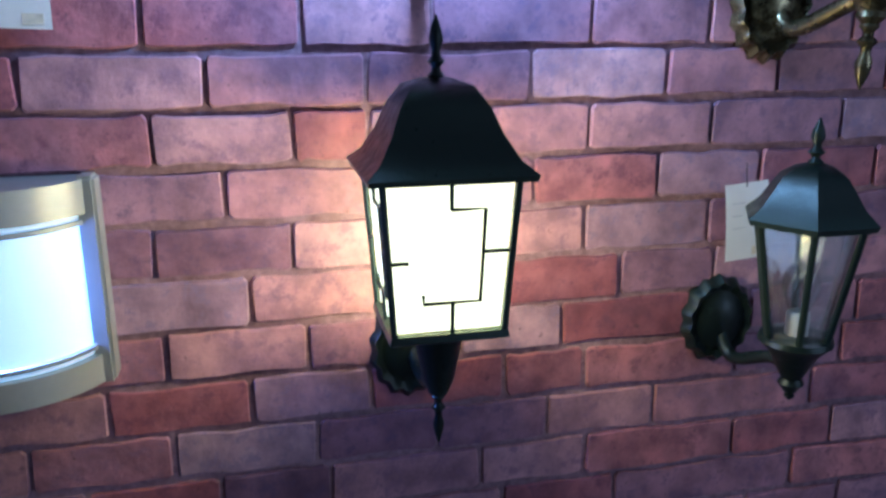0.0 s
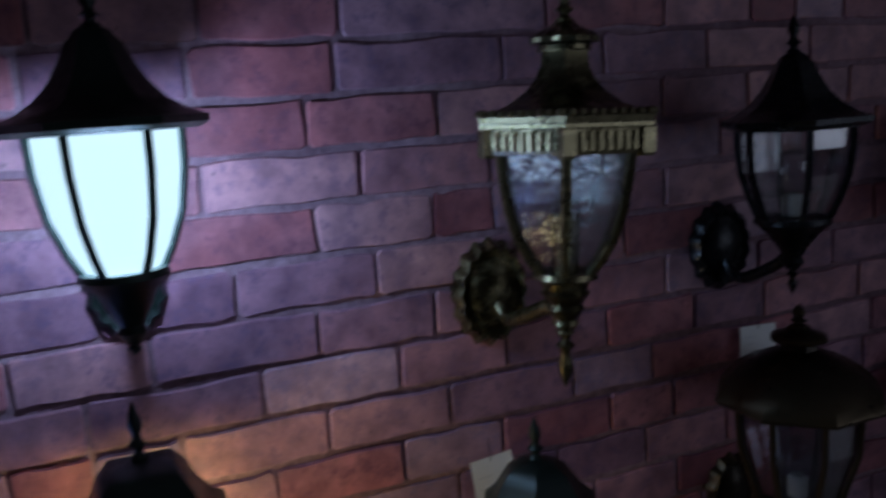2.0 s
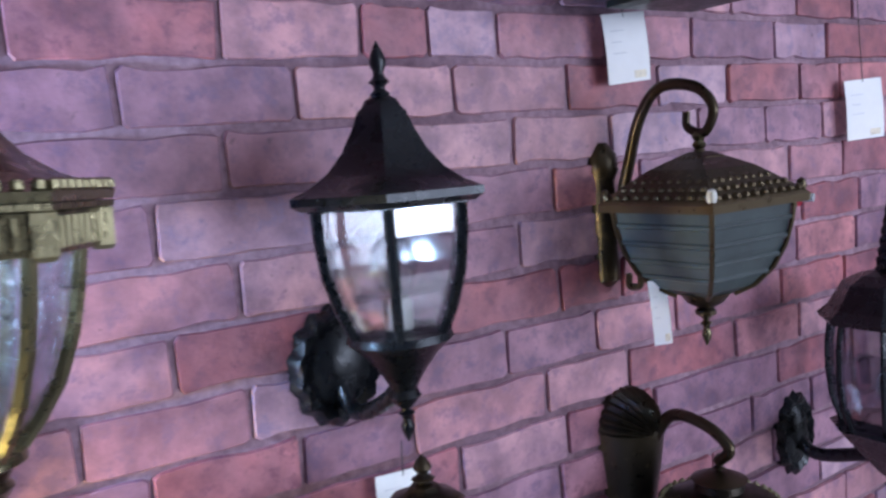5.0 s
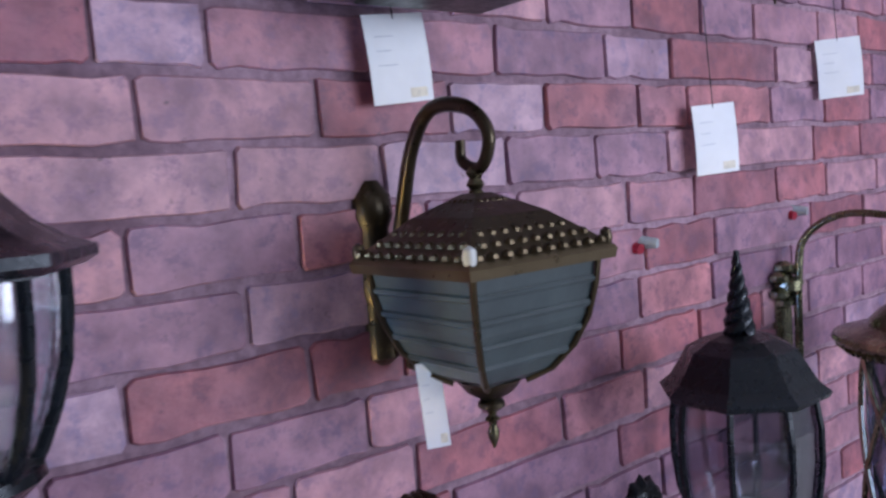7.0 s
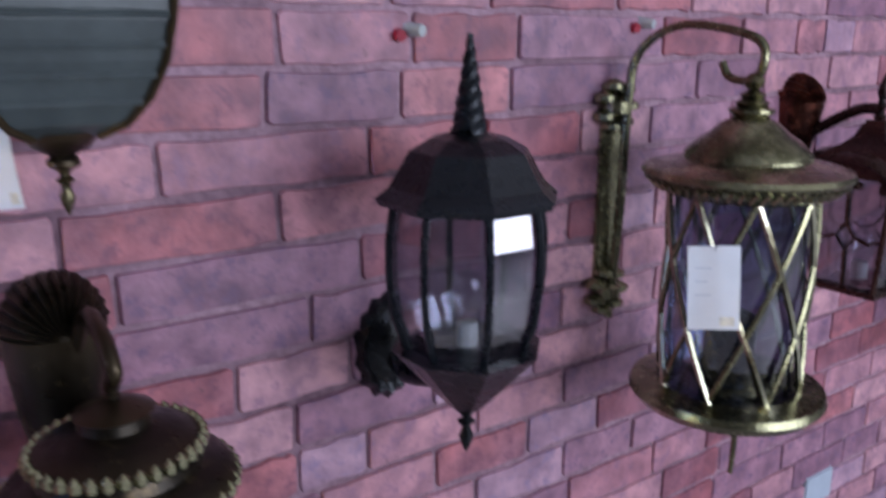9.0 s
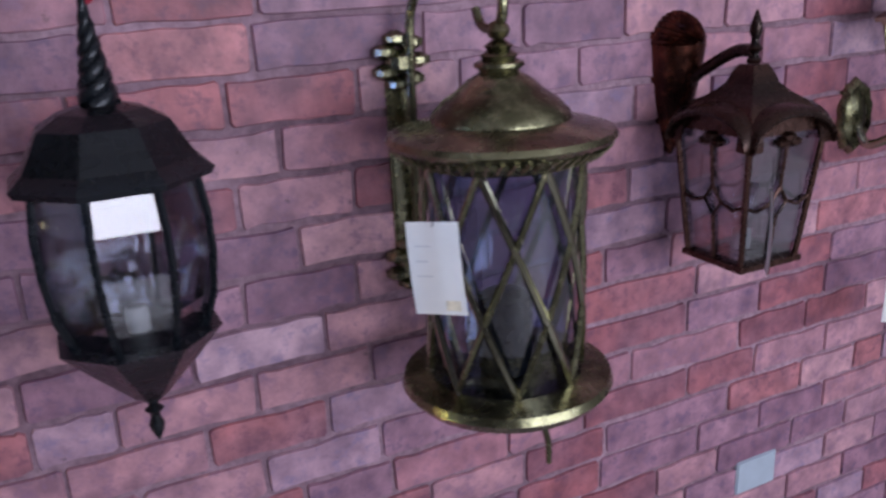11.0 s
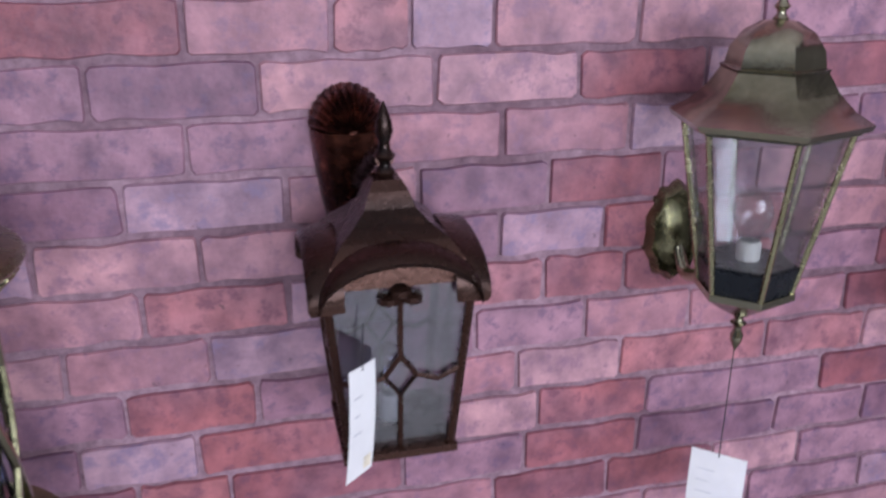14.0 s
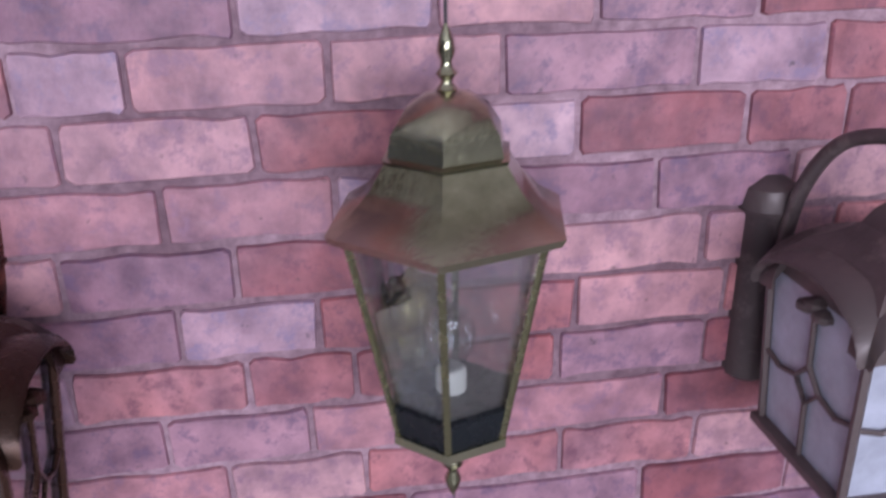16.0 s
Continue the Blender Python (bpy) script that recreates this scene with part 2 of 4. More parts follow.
def pane(prof, n, i, rot, inset=0.004, thick=0.003):
    """One glass side between two corners of a many-sided lantern."""
    bm = bmesh.new()
    sheets = []
    for off in (inset, inset + thick):
        sheets.append([(bm.verts.new(corner(n, i, rot, r - off, z)), bm.verts.new(corner(n, i + 1, rot, r - off, z))) for r, z in prof])
    outer, inner = sheets
    for a, b in zip(range(len(prof) - 1), range(1, len(prof))):
        bm.faces.new((outer[a][0], outer[a][1], outer[b][1], outer[b][0]))
        bm.faces.new((inner[a][0], inner[b][0], inner[b][1], inner[a][1]))
        bm.faces.new((outer[a][0], outer[b][0], inner[b][0], inner[a][0]))
        bm.faces.new((outer[a][1], inner[a][1], inner[b][1], outer[b][1]))
    for k in (0, -1):
        bm.faces.new((outer[k][0], inner[k][0], inner[k][1], outer[k][1]))
    return bm


def eave_ring(n, rot, r, z, h):
    """A flat many-sided band that carries the top of the panes."""
    return lathe([(r - h, z - h), (r + h, z - h), (r + h, z + h), (r - h, z + h)], n, rot)


def cage(thing, prof, n, rot, metal, glass, bar=0.005):
    """The posts and panes of a lantern."""
    for i in range(n):
        part("post", tube([corner(n, i, rot, r, z) for r, z in prof], bar, 6), metal, thing)
        ob = part("pane", pane(prof, n, i, rot), glass, thing)
        ob.visible_shadow = False


def bulb(thing, z, metal=None):
    smooth(part("socket", lathe([(0.016, z), (0.016, z + 0.03), (0.013, z + 0.034)], 14), SOCKET, thing, "white porcelain lamp socket"))
    ob = smooth(part("bulb", lathe([(0.012, z + 0.034), (0.022, z + 0.055), (0.026, z + 0.075), (0.02, z + 0.095), (0.004, z + 0.104)], 16), GLASS, thing, "clear glass bulb"))
    ob.visible_shadow = False


def scallop_plate(thing, d, x, zc, w, h, metal, depth=0.022, lobes=14):
    """An oval wall plate with a fluted rim, against the wall at local y = d."""
    bm = bmesh.new()
    n = lobes * 4
    rings = []
    for s, y in ((1.0, 0.0), (1.0, -0.35), (0.86, -0.8), (0.70, -0.55), (0.55, -0.75), (0.25, -1.0)):
        ring = []
        for i in range(n):
            a = 2 * math.pi * i / n
            k = s * (1 + 0.05 * math.cos(lobes * a) * (s > 0.8))
            ring.append(bm.verts.new((x + w / 2 * k * math.sin(a), d + y * depth, zc + h / 2 * k * math.cos(a))))
        rings.append(ring)
    for a, b in zip(rings, rings[1:]):
        for i in range(n):
            bm.faces.new((a[i], a[(i + 1) % n], b[(i + 1) % n], b[i]))
    bm.faces.new(rings[0])
    bm.faces.new(rings[-1])
    return smooth(part("wall_plate", bm, metal, thing), 50)


def finial(thing, z, h, metal, r=0.012, name="finial", down=False):
    """A turned point with beads."""
    k = -1 if down else 1
    prof = [(r * 0.8, 0), (r, 0.06), (r * 0.55, 0.14), (r * 0.55, 0.2), (r * 1.05, 0.28), (r * 0.6, 0.36), (r * 0.5, 0.45), (r * 0.85, 0.6), (r * 0.7, 0.75), (r * 0.3, 0.92), (0.001, 1.0)]
    return smooth(part(name, lathe([(a, z + k * b * h) for a, b in prof], 12), metal, thing), 50)


def card(name, place, w, h, label, turn=(0, 0, 0), lines=3):
    """A hanging white price card with faint print, a stain and its string."""
    ob = new(name)
    ob.matrix_basis = pose(*place, *turn)
    tagged(ob, label, "price tag", "price tags")
    bm = bmesh.new()
    cols, rows = 4, 6
    bend = 0.003
    grid = {}
    for s in (0, 1):
        for i in range(cols + 1):
            for j in range(rows + 1):
                grid[s, i, j] = bm.verts.new((w * (i / cols - 0.5), -0.0006 * s - bend * math.sin(math.pi * j / rows), -h * j / rows))
    for s in (0, 1):
        for i in range(cols):
            for j in range(rows):
                bm.faces.new([grid[s, i, j], grid[s, i + 1, j], grid[s, i + 1, j + 1], grid[s, i, j + 1]])
    part("sheet", bm, CARD, ob)
    for k in range(lines):
        z = -h * (0.25 + 0.16 * k)
        y = -0.0014 - bend * math.sin(math.pi * -z / h)
        part("print_line", box(-w * 0.36, -w * (0.05 + 0.08 * (k % 2)), y - 0.0002, y, z - h * 0.006, z + h * 0.006), INK, ob)
    part("corner_print", box(w * 0.12, w * 0.40, -0.0022, -0.0018, -h * 0.95, -h * 0.84), CARD_STAIN, ob, "yellowed print in the corner")
    return ob


def string_for(ob, up, sway=0.0):
    part("string", tube([(0, -0.001, -0.006), (sway * 0.5, 0.0, up * 0.5), (sway, 0.0, up)], 0.0009, 5), STRING, ob)

# ---------------------------------------------------------------- room
X0, X1, BACK, TOP = -1.2, 6.6, -4.0, 2.9


def structure(name, bm, mat, label):
    return tagged(part(name, bm, mat), label, name.split("_")[0], kind="structure")


wall_north = structure("wall_north", box(X0 - 0.2, X1 + 0.2, 0.0, 0.2, 0.0, TOP), MORTAR, "display wall of red and mauve brick with grey joints")
structure("floor", box(X0 - 0.2, X1 + 0.2, BACK - 0.2, 0.2, -0.12, 0.0), FLOORING, "plain grey tiled shop floor")
# unseen ceiling, added in white to brighten the room and reflect in the metals
structure("ceiling", box(X0 - 0.2, X1 + 0.2, BACK - 0.2, 0.2, TOP, TOP + 0.12), BOUNCE_PLASTER, "unseen shop ceiling, added white to bounce light onto the metals")
# side and rear walls stay out of view; added dark to keep light directional
structure("wall_west", box(X0 - 0.2, X0, BACK, 0.0, 0.0, TOP), DIM_WALL, "unseen side wall, added dark grey so that the metals reflect dark")
structure("wall_east", box(X1, X1 + 0.2, BACK, 0.0, 0.0, TOP), DIM_WALL, "unseen side wall, added dark grey so that the metals reflect dark")
bm = box(X0 - 0.2, 2.4, BACK - 0.2, BACK, 0.0, TOP)
add_box(bm, 6.4, X1 + 0.2, BACK - 0.2, BACK, 0.0, TOP)
add_box(bm, 2.4, 6.4, BACK - 0.2, BACK, 2.5, TOP)
add_box(bm, 2.4, 6.4, BACK - 0.2, BACK, 0.0, 0.2)
structure("wall_south", bm, DIM_WALL, "unseen wall, dark grey to keep reflections dark, with the open shop front")
front = base("window_1", (4.4, BACK - 0.1, 0.2), "shop front frame open to daylight", "window")
front["kind"] = "structure"
for x in (-1.97, -0.66, 0.66, 1.97):
    part("mullion", box(x - 0.03, x + 0.03, -0.04, 0.04, 0.0, 2.3), SILVER, front)
part("transom", box(-2.0, 2.0, -0.03, 0.03, 1.62, 1.67), SILVER, front)

# ---------------------------------------------------------------- lanterns
def spot(name, x, d, eave, label, group="wall lanterns", turn=0):
    return base(name, (x, -d, eave - 0.35), label, "wall lamp", group, turn)


def arm_up(t, d, px, pz, top, metal, r=0.010, dip=0.05):
    """A swan-neck arm from the plate to under the lantern."""
    pts = curve_points([(px, d - 0.01, pz), (px * 0.7, d * 0.72, pz - dip), (px * 0.2, d * 0.25, pz - dip * 0.6 + 0.01), (0, 0, top)])
    smooth(part("arm", tube(pts, r, 8), metal, t), 60)


def lit_lantern():
    t = spot("wall_lantern", 0.760, 0.17, 1.565, "black square lantern lit warm yellow with leaded frosted panes")
    rot = 45
    k = 1.4142
    prof = [(0.078 * k, -0.004), (0.066 * k, -0.186)]
    roof = [(0.080 * k, -0.006), (0.094 * k, -0.004), (0.097 * k, 0.003), (0.080 * k, 0.018), (0.064 * k, 0.045), (0.052 * k, 0.075), (0.036 * k, 0.098), (0.014 * k, 0.106)]
    smooth(part("roof", lathe(roof, 4, rot), GREEN_BLACK, t), 42)
    finial(t, 0.104, 0.072, GREEN_BLACK, 0.010)
    for i in range(4):
        part("post", tube([corner(4, i, rot, r, z) for r, z in prof], 0.0045, 6), GREEN_BLACK, t)
        p = part("pane", pane(prof, 4, i, rot, 0.006), WARM_GLASS, t, "frosted glass pane glowing warm white")
        p.visible_shadow = False
        a, b = (corner(4, i, rot, *prof[0]), corner(4, i + 1, rot, *prof[0]))
        c, e = (corner(4, i, rot, *prof[1]), corner(4, i + 1, rot, *prof[1]))

        def on(u, v):
            return (a.lerp(b, u)).lerp(c.lerp(e, u), v) * 1.0

        lead = bmesh.new()
        for line in (((0.5, 0), (0.5, 0.17)), ((0.5, 0.17), (0.76, 0.17), (0.76, 0.78), (0.27, 0.78), (0.27, 0.72)), ((0.76, 0.45), (1, 0.45)), ((0, 0.5), (0.16, 0.5)), ((0.52, 0.78), (0.52, 1))):
            tube([on(*q) for q in line], 0.0028, 6, lead)
        part("lead_came", lead, GREEN_BLACK, p)
    part("base_tray", lathe([(0.064 * k, -0.197), (0.072 * k, -0.193), (0.070 * k, -0.184), (0.06 * k, -0.181)], 4, rot), GREEN_BLACK, t)
    smooth(part("collar", lathe([(0.012, -0.29), (0.02, -0.27), (0.03, -0.22), (0.045, -0.195)], 14), GREEN_BLACK, t))
    scallop_plate(t, 0.17, -0.01, -0.29, 0.11, 0.15, GREEN_BLACK)
    arm_up(t, 0.17, 0, -0.29, -0.25, GREEN_BLACK, 0.011, 0.02)
    finial(t, -0.29, 0.07, GREEN_BLACK, 0.009, "drop", True)


def urn_lantern(x, d, eave, metal, glass, label, n=6, rot=0, roof=None, glassp=None, plate=(0, -0.21, 0.12, 0.15), tip=0.16, bottom=-0.27, bar=0.005, fin=0.011, lamp=True, lobes=14):
    """A many-sided lantern that stands on a swan-neck arm."""
    t = spot("wall_lantern", x, d, eave, label)
    smooth(part("roof", lathe(roof, n, rot), metal, t), 34)
    part("eave_band", eave_ring(n, rot, glassp[0][0] + 0.002, glassp[0][1], 0.006), metal, t)
    finial(t, roof[-1][1] - 0.003, tip - roof[-1][1], metal, fin)
    cage(t, glassp, n, rot, metal, glass, bar)
    r0, z0 = glassp[-1]
    smooth(part("base_cup", lathe([(r0 + 0.006, z0 + 0.004), (r0 + 0.008, z0 - 0.004), (r0 * 0.8, z0 - 0.02), (0.022, z0 - 0.045), (0.014, z0 - 0.06), (0.018, z0 - 0.068), (0.009, z0 - 0.08)], 18), metal, t))
    if lamp:
        bulb(t, z0 + 0.006)
    px, pz, pw, ph = plate
    scallop_plate(t, d, px, pz, pw, ph, metal, 0.03, lobes)
    arm_up(t, d, px, pz, z0 - 0.05, metal)
    finial(t, z0 - 0.075, z0 - 0.075 - bottom, metal, 0.009, "drop", True)
    return t


BELL = [(0.085, -0.008), (0.125, -0.010), (0.138, -0.004), (0.138, 0.004), (0.112, 0.012), (0.085, 0.026), (0.062, 0.046), (0.045, 0.070), (0.036, 0.086), (0.030, 0.090), (0.024, 0.098), (0.010, 0.104)]


def scaled(prof, k, kz=1.0):
    return [(r * k, z * kz) for r, z in prof]


def gold_lantern():
    d, n, rot = 0.17, 6, 0
    t = spot("wall_lantern", 1.345, d, 2.012, "ornate antique gold lantern with rippled clear glass, hung slightly askew")
    t.rotation_euler = (0, radians(2.6), 0)
    roof = [(0.095, 0.002), (0.128, 0.004), (0.130, 0.012), (0.110, 0.018), (0.085, 0.028), (0.060, 0.044), (0.044, 0.062), (0.036, 0.080), (0.034, 0.098)]
    smooth(part("roof", lathe(roof, n, rot), GOLD, t), 36)
    bm = bmesh.new()
    for i in range(n):
        a, b = corner(n, i, rot, 0.127, 0.015), corner(n, i + 1, rot, 0.127, 0.015)
        for k in range(9):
            p = a.lerp(b, (k + 0.5) / 9)
            lathe([(0.001, -0.004), (0.006, -0.001), (0.005, 0.005), (0.001, 0.007)], 7, 0, bm, 0, p)
    part("beading", bm, GOLD, t)["kind"] = "stuff"
    part("frieze", lathe([(0.10, -0.036), (0.118, -0.036), (0.120, -0.030), (0.120, -0.004), (0.128, -0.002), (0.128, 0.003), (0.10, 0.003)], n, rot), GOLD, t)
    for i in range(n):
        a, b = corner(n, i, rot, 0.121, 0), corner(n, i + 1, rot, 0.121, 0)
        way = (b - a).normalized()
        out = Vector((way.y, -way.x, 0))
        bm = bmesh.new()
        for k in range(7):
            p = a.lerp(b, 0.18 + 0.64 * k / 6)
            tube([p + out * 0.001 + Vector((0, 0, -0.031)), p + out * 0.001 + Vector((0, 0, -0.007))], 0.0028, 5, bm)
        part("reeding", bm, GOLD, t)["kind"] = "stuff"
        q = a
        part("corner_block", lathe([(0.010, -0.040), (0.013, -0.036), (0.013, -0.004), (0.010, 0.0)], 4, 45, None, 0, (q.x * 0.96, q.y * 0.96, 0)), GOLD, t)
    smooth(part("neck_collar", lathe([(0.030, 0.096), (0.036, 0.098), (0.036, 0.104), (0.030, 0.107)], 18), GOLD, t))
    part("crown_cap", lathe([(0.028, 0.106), (0.046, 0.108), (0.047, 0.114), (0.038, 0.121), (0.020, 0.130), (0.012, 0.136)], 28, 0, None, 0.07), GOLD, t)
    finial(t, 0.134, 0.060, GOLD, 0.0125)
    prof = [(0.098, -0.036), (0.094, -0.07), (0.087, -0.11), (0.074, -0.15), (0.056, -0.18), (0.038, -0.203)]
    cage(t, prof, n, rot, GOLD, GLASS_RIPPLED, 0.0065)
    bulb(t, -0.2)
    smooth(part("candle_sleeve", lathe([(0.019, -0.2), (0.02, -0.12), (0.016, -0.118)], 16), GOLD, t, "dull gold candle sleeve"))
    smooth(part("base_cup", lathe([(0.044, -0.2), (0.046, -0.208), (0.034, -0.214), (0.030, -0.225), (0.034, -0.23), (0.024, -0.245), (0.027, -0.252), (0.017, -0.268), (0.019, -0.275), (0.010, -0.285)], 18), GOLD, t))
    scallop_plate(t, d, -0.04, -0.255, 0.125, 0.165, GOLD, 0.035, 16)
    arm_up(t, d, -0.04, -0.24, -0.24, GOLD, 0.012, 0.05)
    finial(t, -0.282, 0.085, GOLD, 0.013, "drop", True)


def coach_lantern():
    d = 0.175 / 0.91
    t = spot("wall_lantern", 2.238, 0.175, 1.938, "square dark bronze coach lantern hanging from a scrolled arm")
    t.scale = (0.91, 0.91, 1.0)
    k, rot = 1.4142, 45
    part("roof", lathe([(0.085 * k, -0.010), (0.108 * k, -0.010), (0.110 * k, 0.0), (0.105 * k, 0.006), (0.055 * k, 0.044), (0.012 * k, 0.066)], 4, rot), BRONZE, t)
    for i in range(4):
        a, b = corner(4, i, rot, 0.104 * k, 0.010), corner(4, i + 1, rot, 0.104 * k, 0.010)
        apex = Vector((0, 0, 0.070))
        bm = bmesh.new()
        for row in range(6):
            v = row / 6.5
            count = 10 - row
            for c in range(count):
                p = a.lerp(b, (c + 0.5 + 0.25 * (row % 2)) / (count + 0.3)).lerp(apex, v)
                lathe([(0.0062, -0.002), (0.0054, 0.002), (0.0022, 0.0045)], 6, 0, bm, 0, p)
        part("shingle_relief", bm, BRONZE, t)["kind"] = "stuff"
        smooth(part("corner_stud", lathe([(0.006, -0.004), (0.008, 0.003), (0.006, 0.011), (0.001, 0.014)], 10, 0, None, 0, tuple(corner(4, i, rot, 0.101 * k, 0.008))), SOCKET if i == 2 else BRONZE, t, "pale corner stud" if i == 2 else ""))
    prof = [(0.094 * k, -0.010), (0.091 * k, -0.035), (0.084 * k, -0.068), (0.071 * k, -0.098), (0.052 * k, -0.122), (0.030 * k, -0.134)]
    for i in range(4):
        part("post", tube([corner(4, i, rot, r, z) for r, z in prof], 0.004, 6), BRONZE, t)
        p = part("pane", pane(prof, 4, i, rot, 0.004), GLASS_SLATE, t, "dark slate-grey ribbed glass pane")
        bm = bmesh.new()
        for z in range(1, 5):
            f = z / 5 * (len(prof) - 2)
            j = int(f)
            (r0, z0), (r1, z1) = prof[j], prof[j + 1]
            r, h = r0 + (r1 - r0) * (f - j), z0 + (z1 - z0) * (f - j)
            tube([corner(4, i, rot, r - 0.003, h), corner(4, i + 1, rot, r - 0.003, h)], 0.004, 6, bm)
        part("rib", bm, GLASS_SLATE, p)
    smooth(part("base_cup", lathe([(0.040, -0.130), (0.028, -0.144), (0.012, -0.152), (0.016, -0.156), (0.016, -0.161), (0.011, -0.164)], 14), BRONZE, t))
    finial(t, -0.162, 0.045, GOLD, 0.009, "drop", True)
    pts = curve_points([(0, d - 0.02, -0.02), (0, d - 0.045, 0.05), (0, d - 0.075, 0.12), (0, d - 0.12, 0.16), (0, 0.005, 0.155), (0, -0.028, 0.125), (0, -0.012, 0.092), (0, 0.02, 0.100), (0, 0.022, 0.122)])
    smooth(part("scroll_arm", tube(pts, 0.0105, 8, None, 0.006), BRONZE, t), 60)
    smooth(part("hanger", lathe([(0.012, 0.062), (0.007, 0.07), (0.011, 0.075), (0.007, 0.081), (0.011, 0.087), (0.006, 0.094)], 12), GOLD, t))
    smooth(part("wall_plate", lathe([(0.010, -0.135), (0.024, -0.125), (0.022, -0.06), (0.026, -0.04), (0.022, 0.03), (0.030, 0.045), (0.027, 0.07), (0.012, 0.088)], 16, 0, None, 0, (-0.02, d, 0)), BRONZE, t))
    low = curve_points([(0, d - 0.03, -0.05), (0, d - 0.055, -0.10), (0, d - 0.06, -0.13), (0, d - 0.035, -0.135), (0, d - 0.035, -0.115)])
    smooth(part("lower_scroll", tube(low, 0.006, 6), BRONZE, t), 60)


def barrel_lantern(x, d, eave):
    n, rot = 8, 22.5
    t = spot("wall_lantern", x, d, eave, "black eight-sided barrel lantern with pale panes and twisted spire")
    t.scale = (0.88, 0.88, 1.0)
    d = d / 0.88
    roof = [(0.095, -0.006), (0.126, -0.006), (0.131, 0.002), (0.112, 0.016), (0.098, 0.036), (0.084, 0.058), (0.055, 0.072), (0.030, 0.078)]
    part("roof", lathe(roof, n, rot), BLACK, t)
    prof = [(0.106, -0.006), (0.113, -0.05), (0.113, -0.10), (0.106, -0.15), (0.090, -0.19), (0.074, -0.21)]
    cage(t, prof, n, rot, BLACK, GLASS_DARK, 0.0055)
    bm = bmesh.new()
    for k in range(3):
        tube([Vector((0.016 * (1 - s / 28) * math.cos(s * 0.55 + k * 2.094), 0.016 * (1 - s / 28) * math.sin(s * 0.55 + k * 2.094), 0.075 + 0.118 * s / 26)) for s in range(27)], 0.012, 6, bm, 0.003)
    smooth(part("twisted_spire", bm, BLACK, t), 70)
    part("base_cup", lathe([(0.112, -0.192), (0.094, -0.21), (0.072, -0.232), (0.045, -0.258), (0.024, -0.278), (0.012, -0.286)], n, rot), BLACK, t)
    finial(t, -0.282, 0.062, BLACK, 0.013, "drop", True)
    bulb(t, -0.195)
    scallop_plate(t, d, -0.01, -0.25, 0.12, 0.16, BLACK, 0.03)
    arm_up(t, d, -0.01, -0.25, -0.25, BLACK, 0.013, 0.03)
    return t


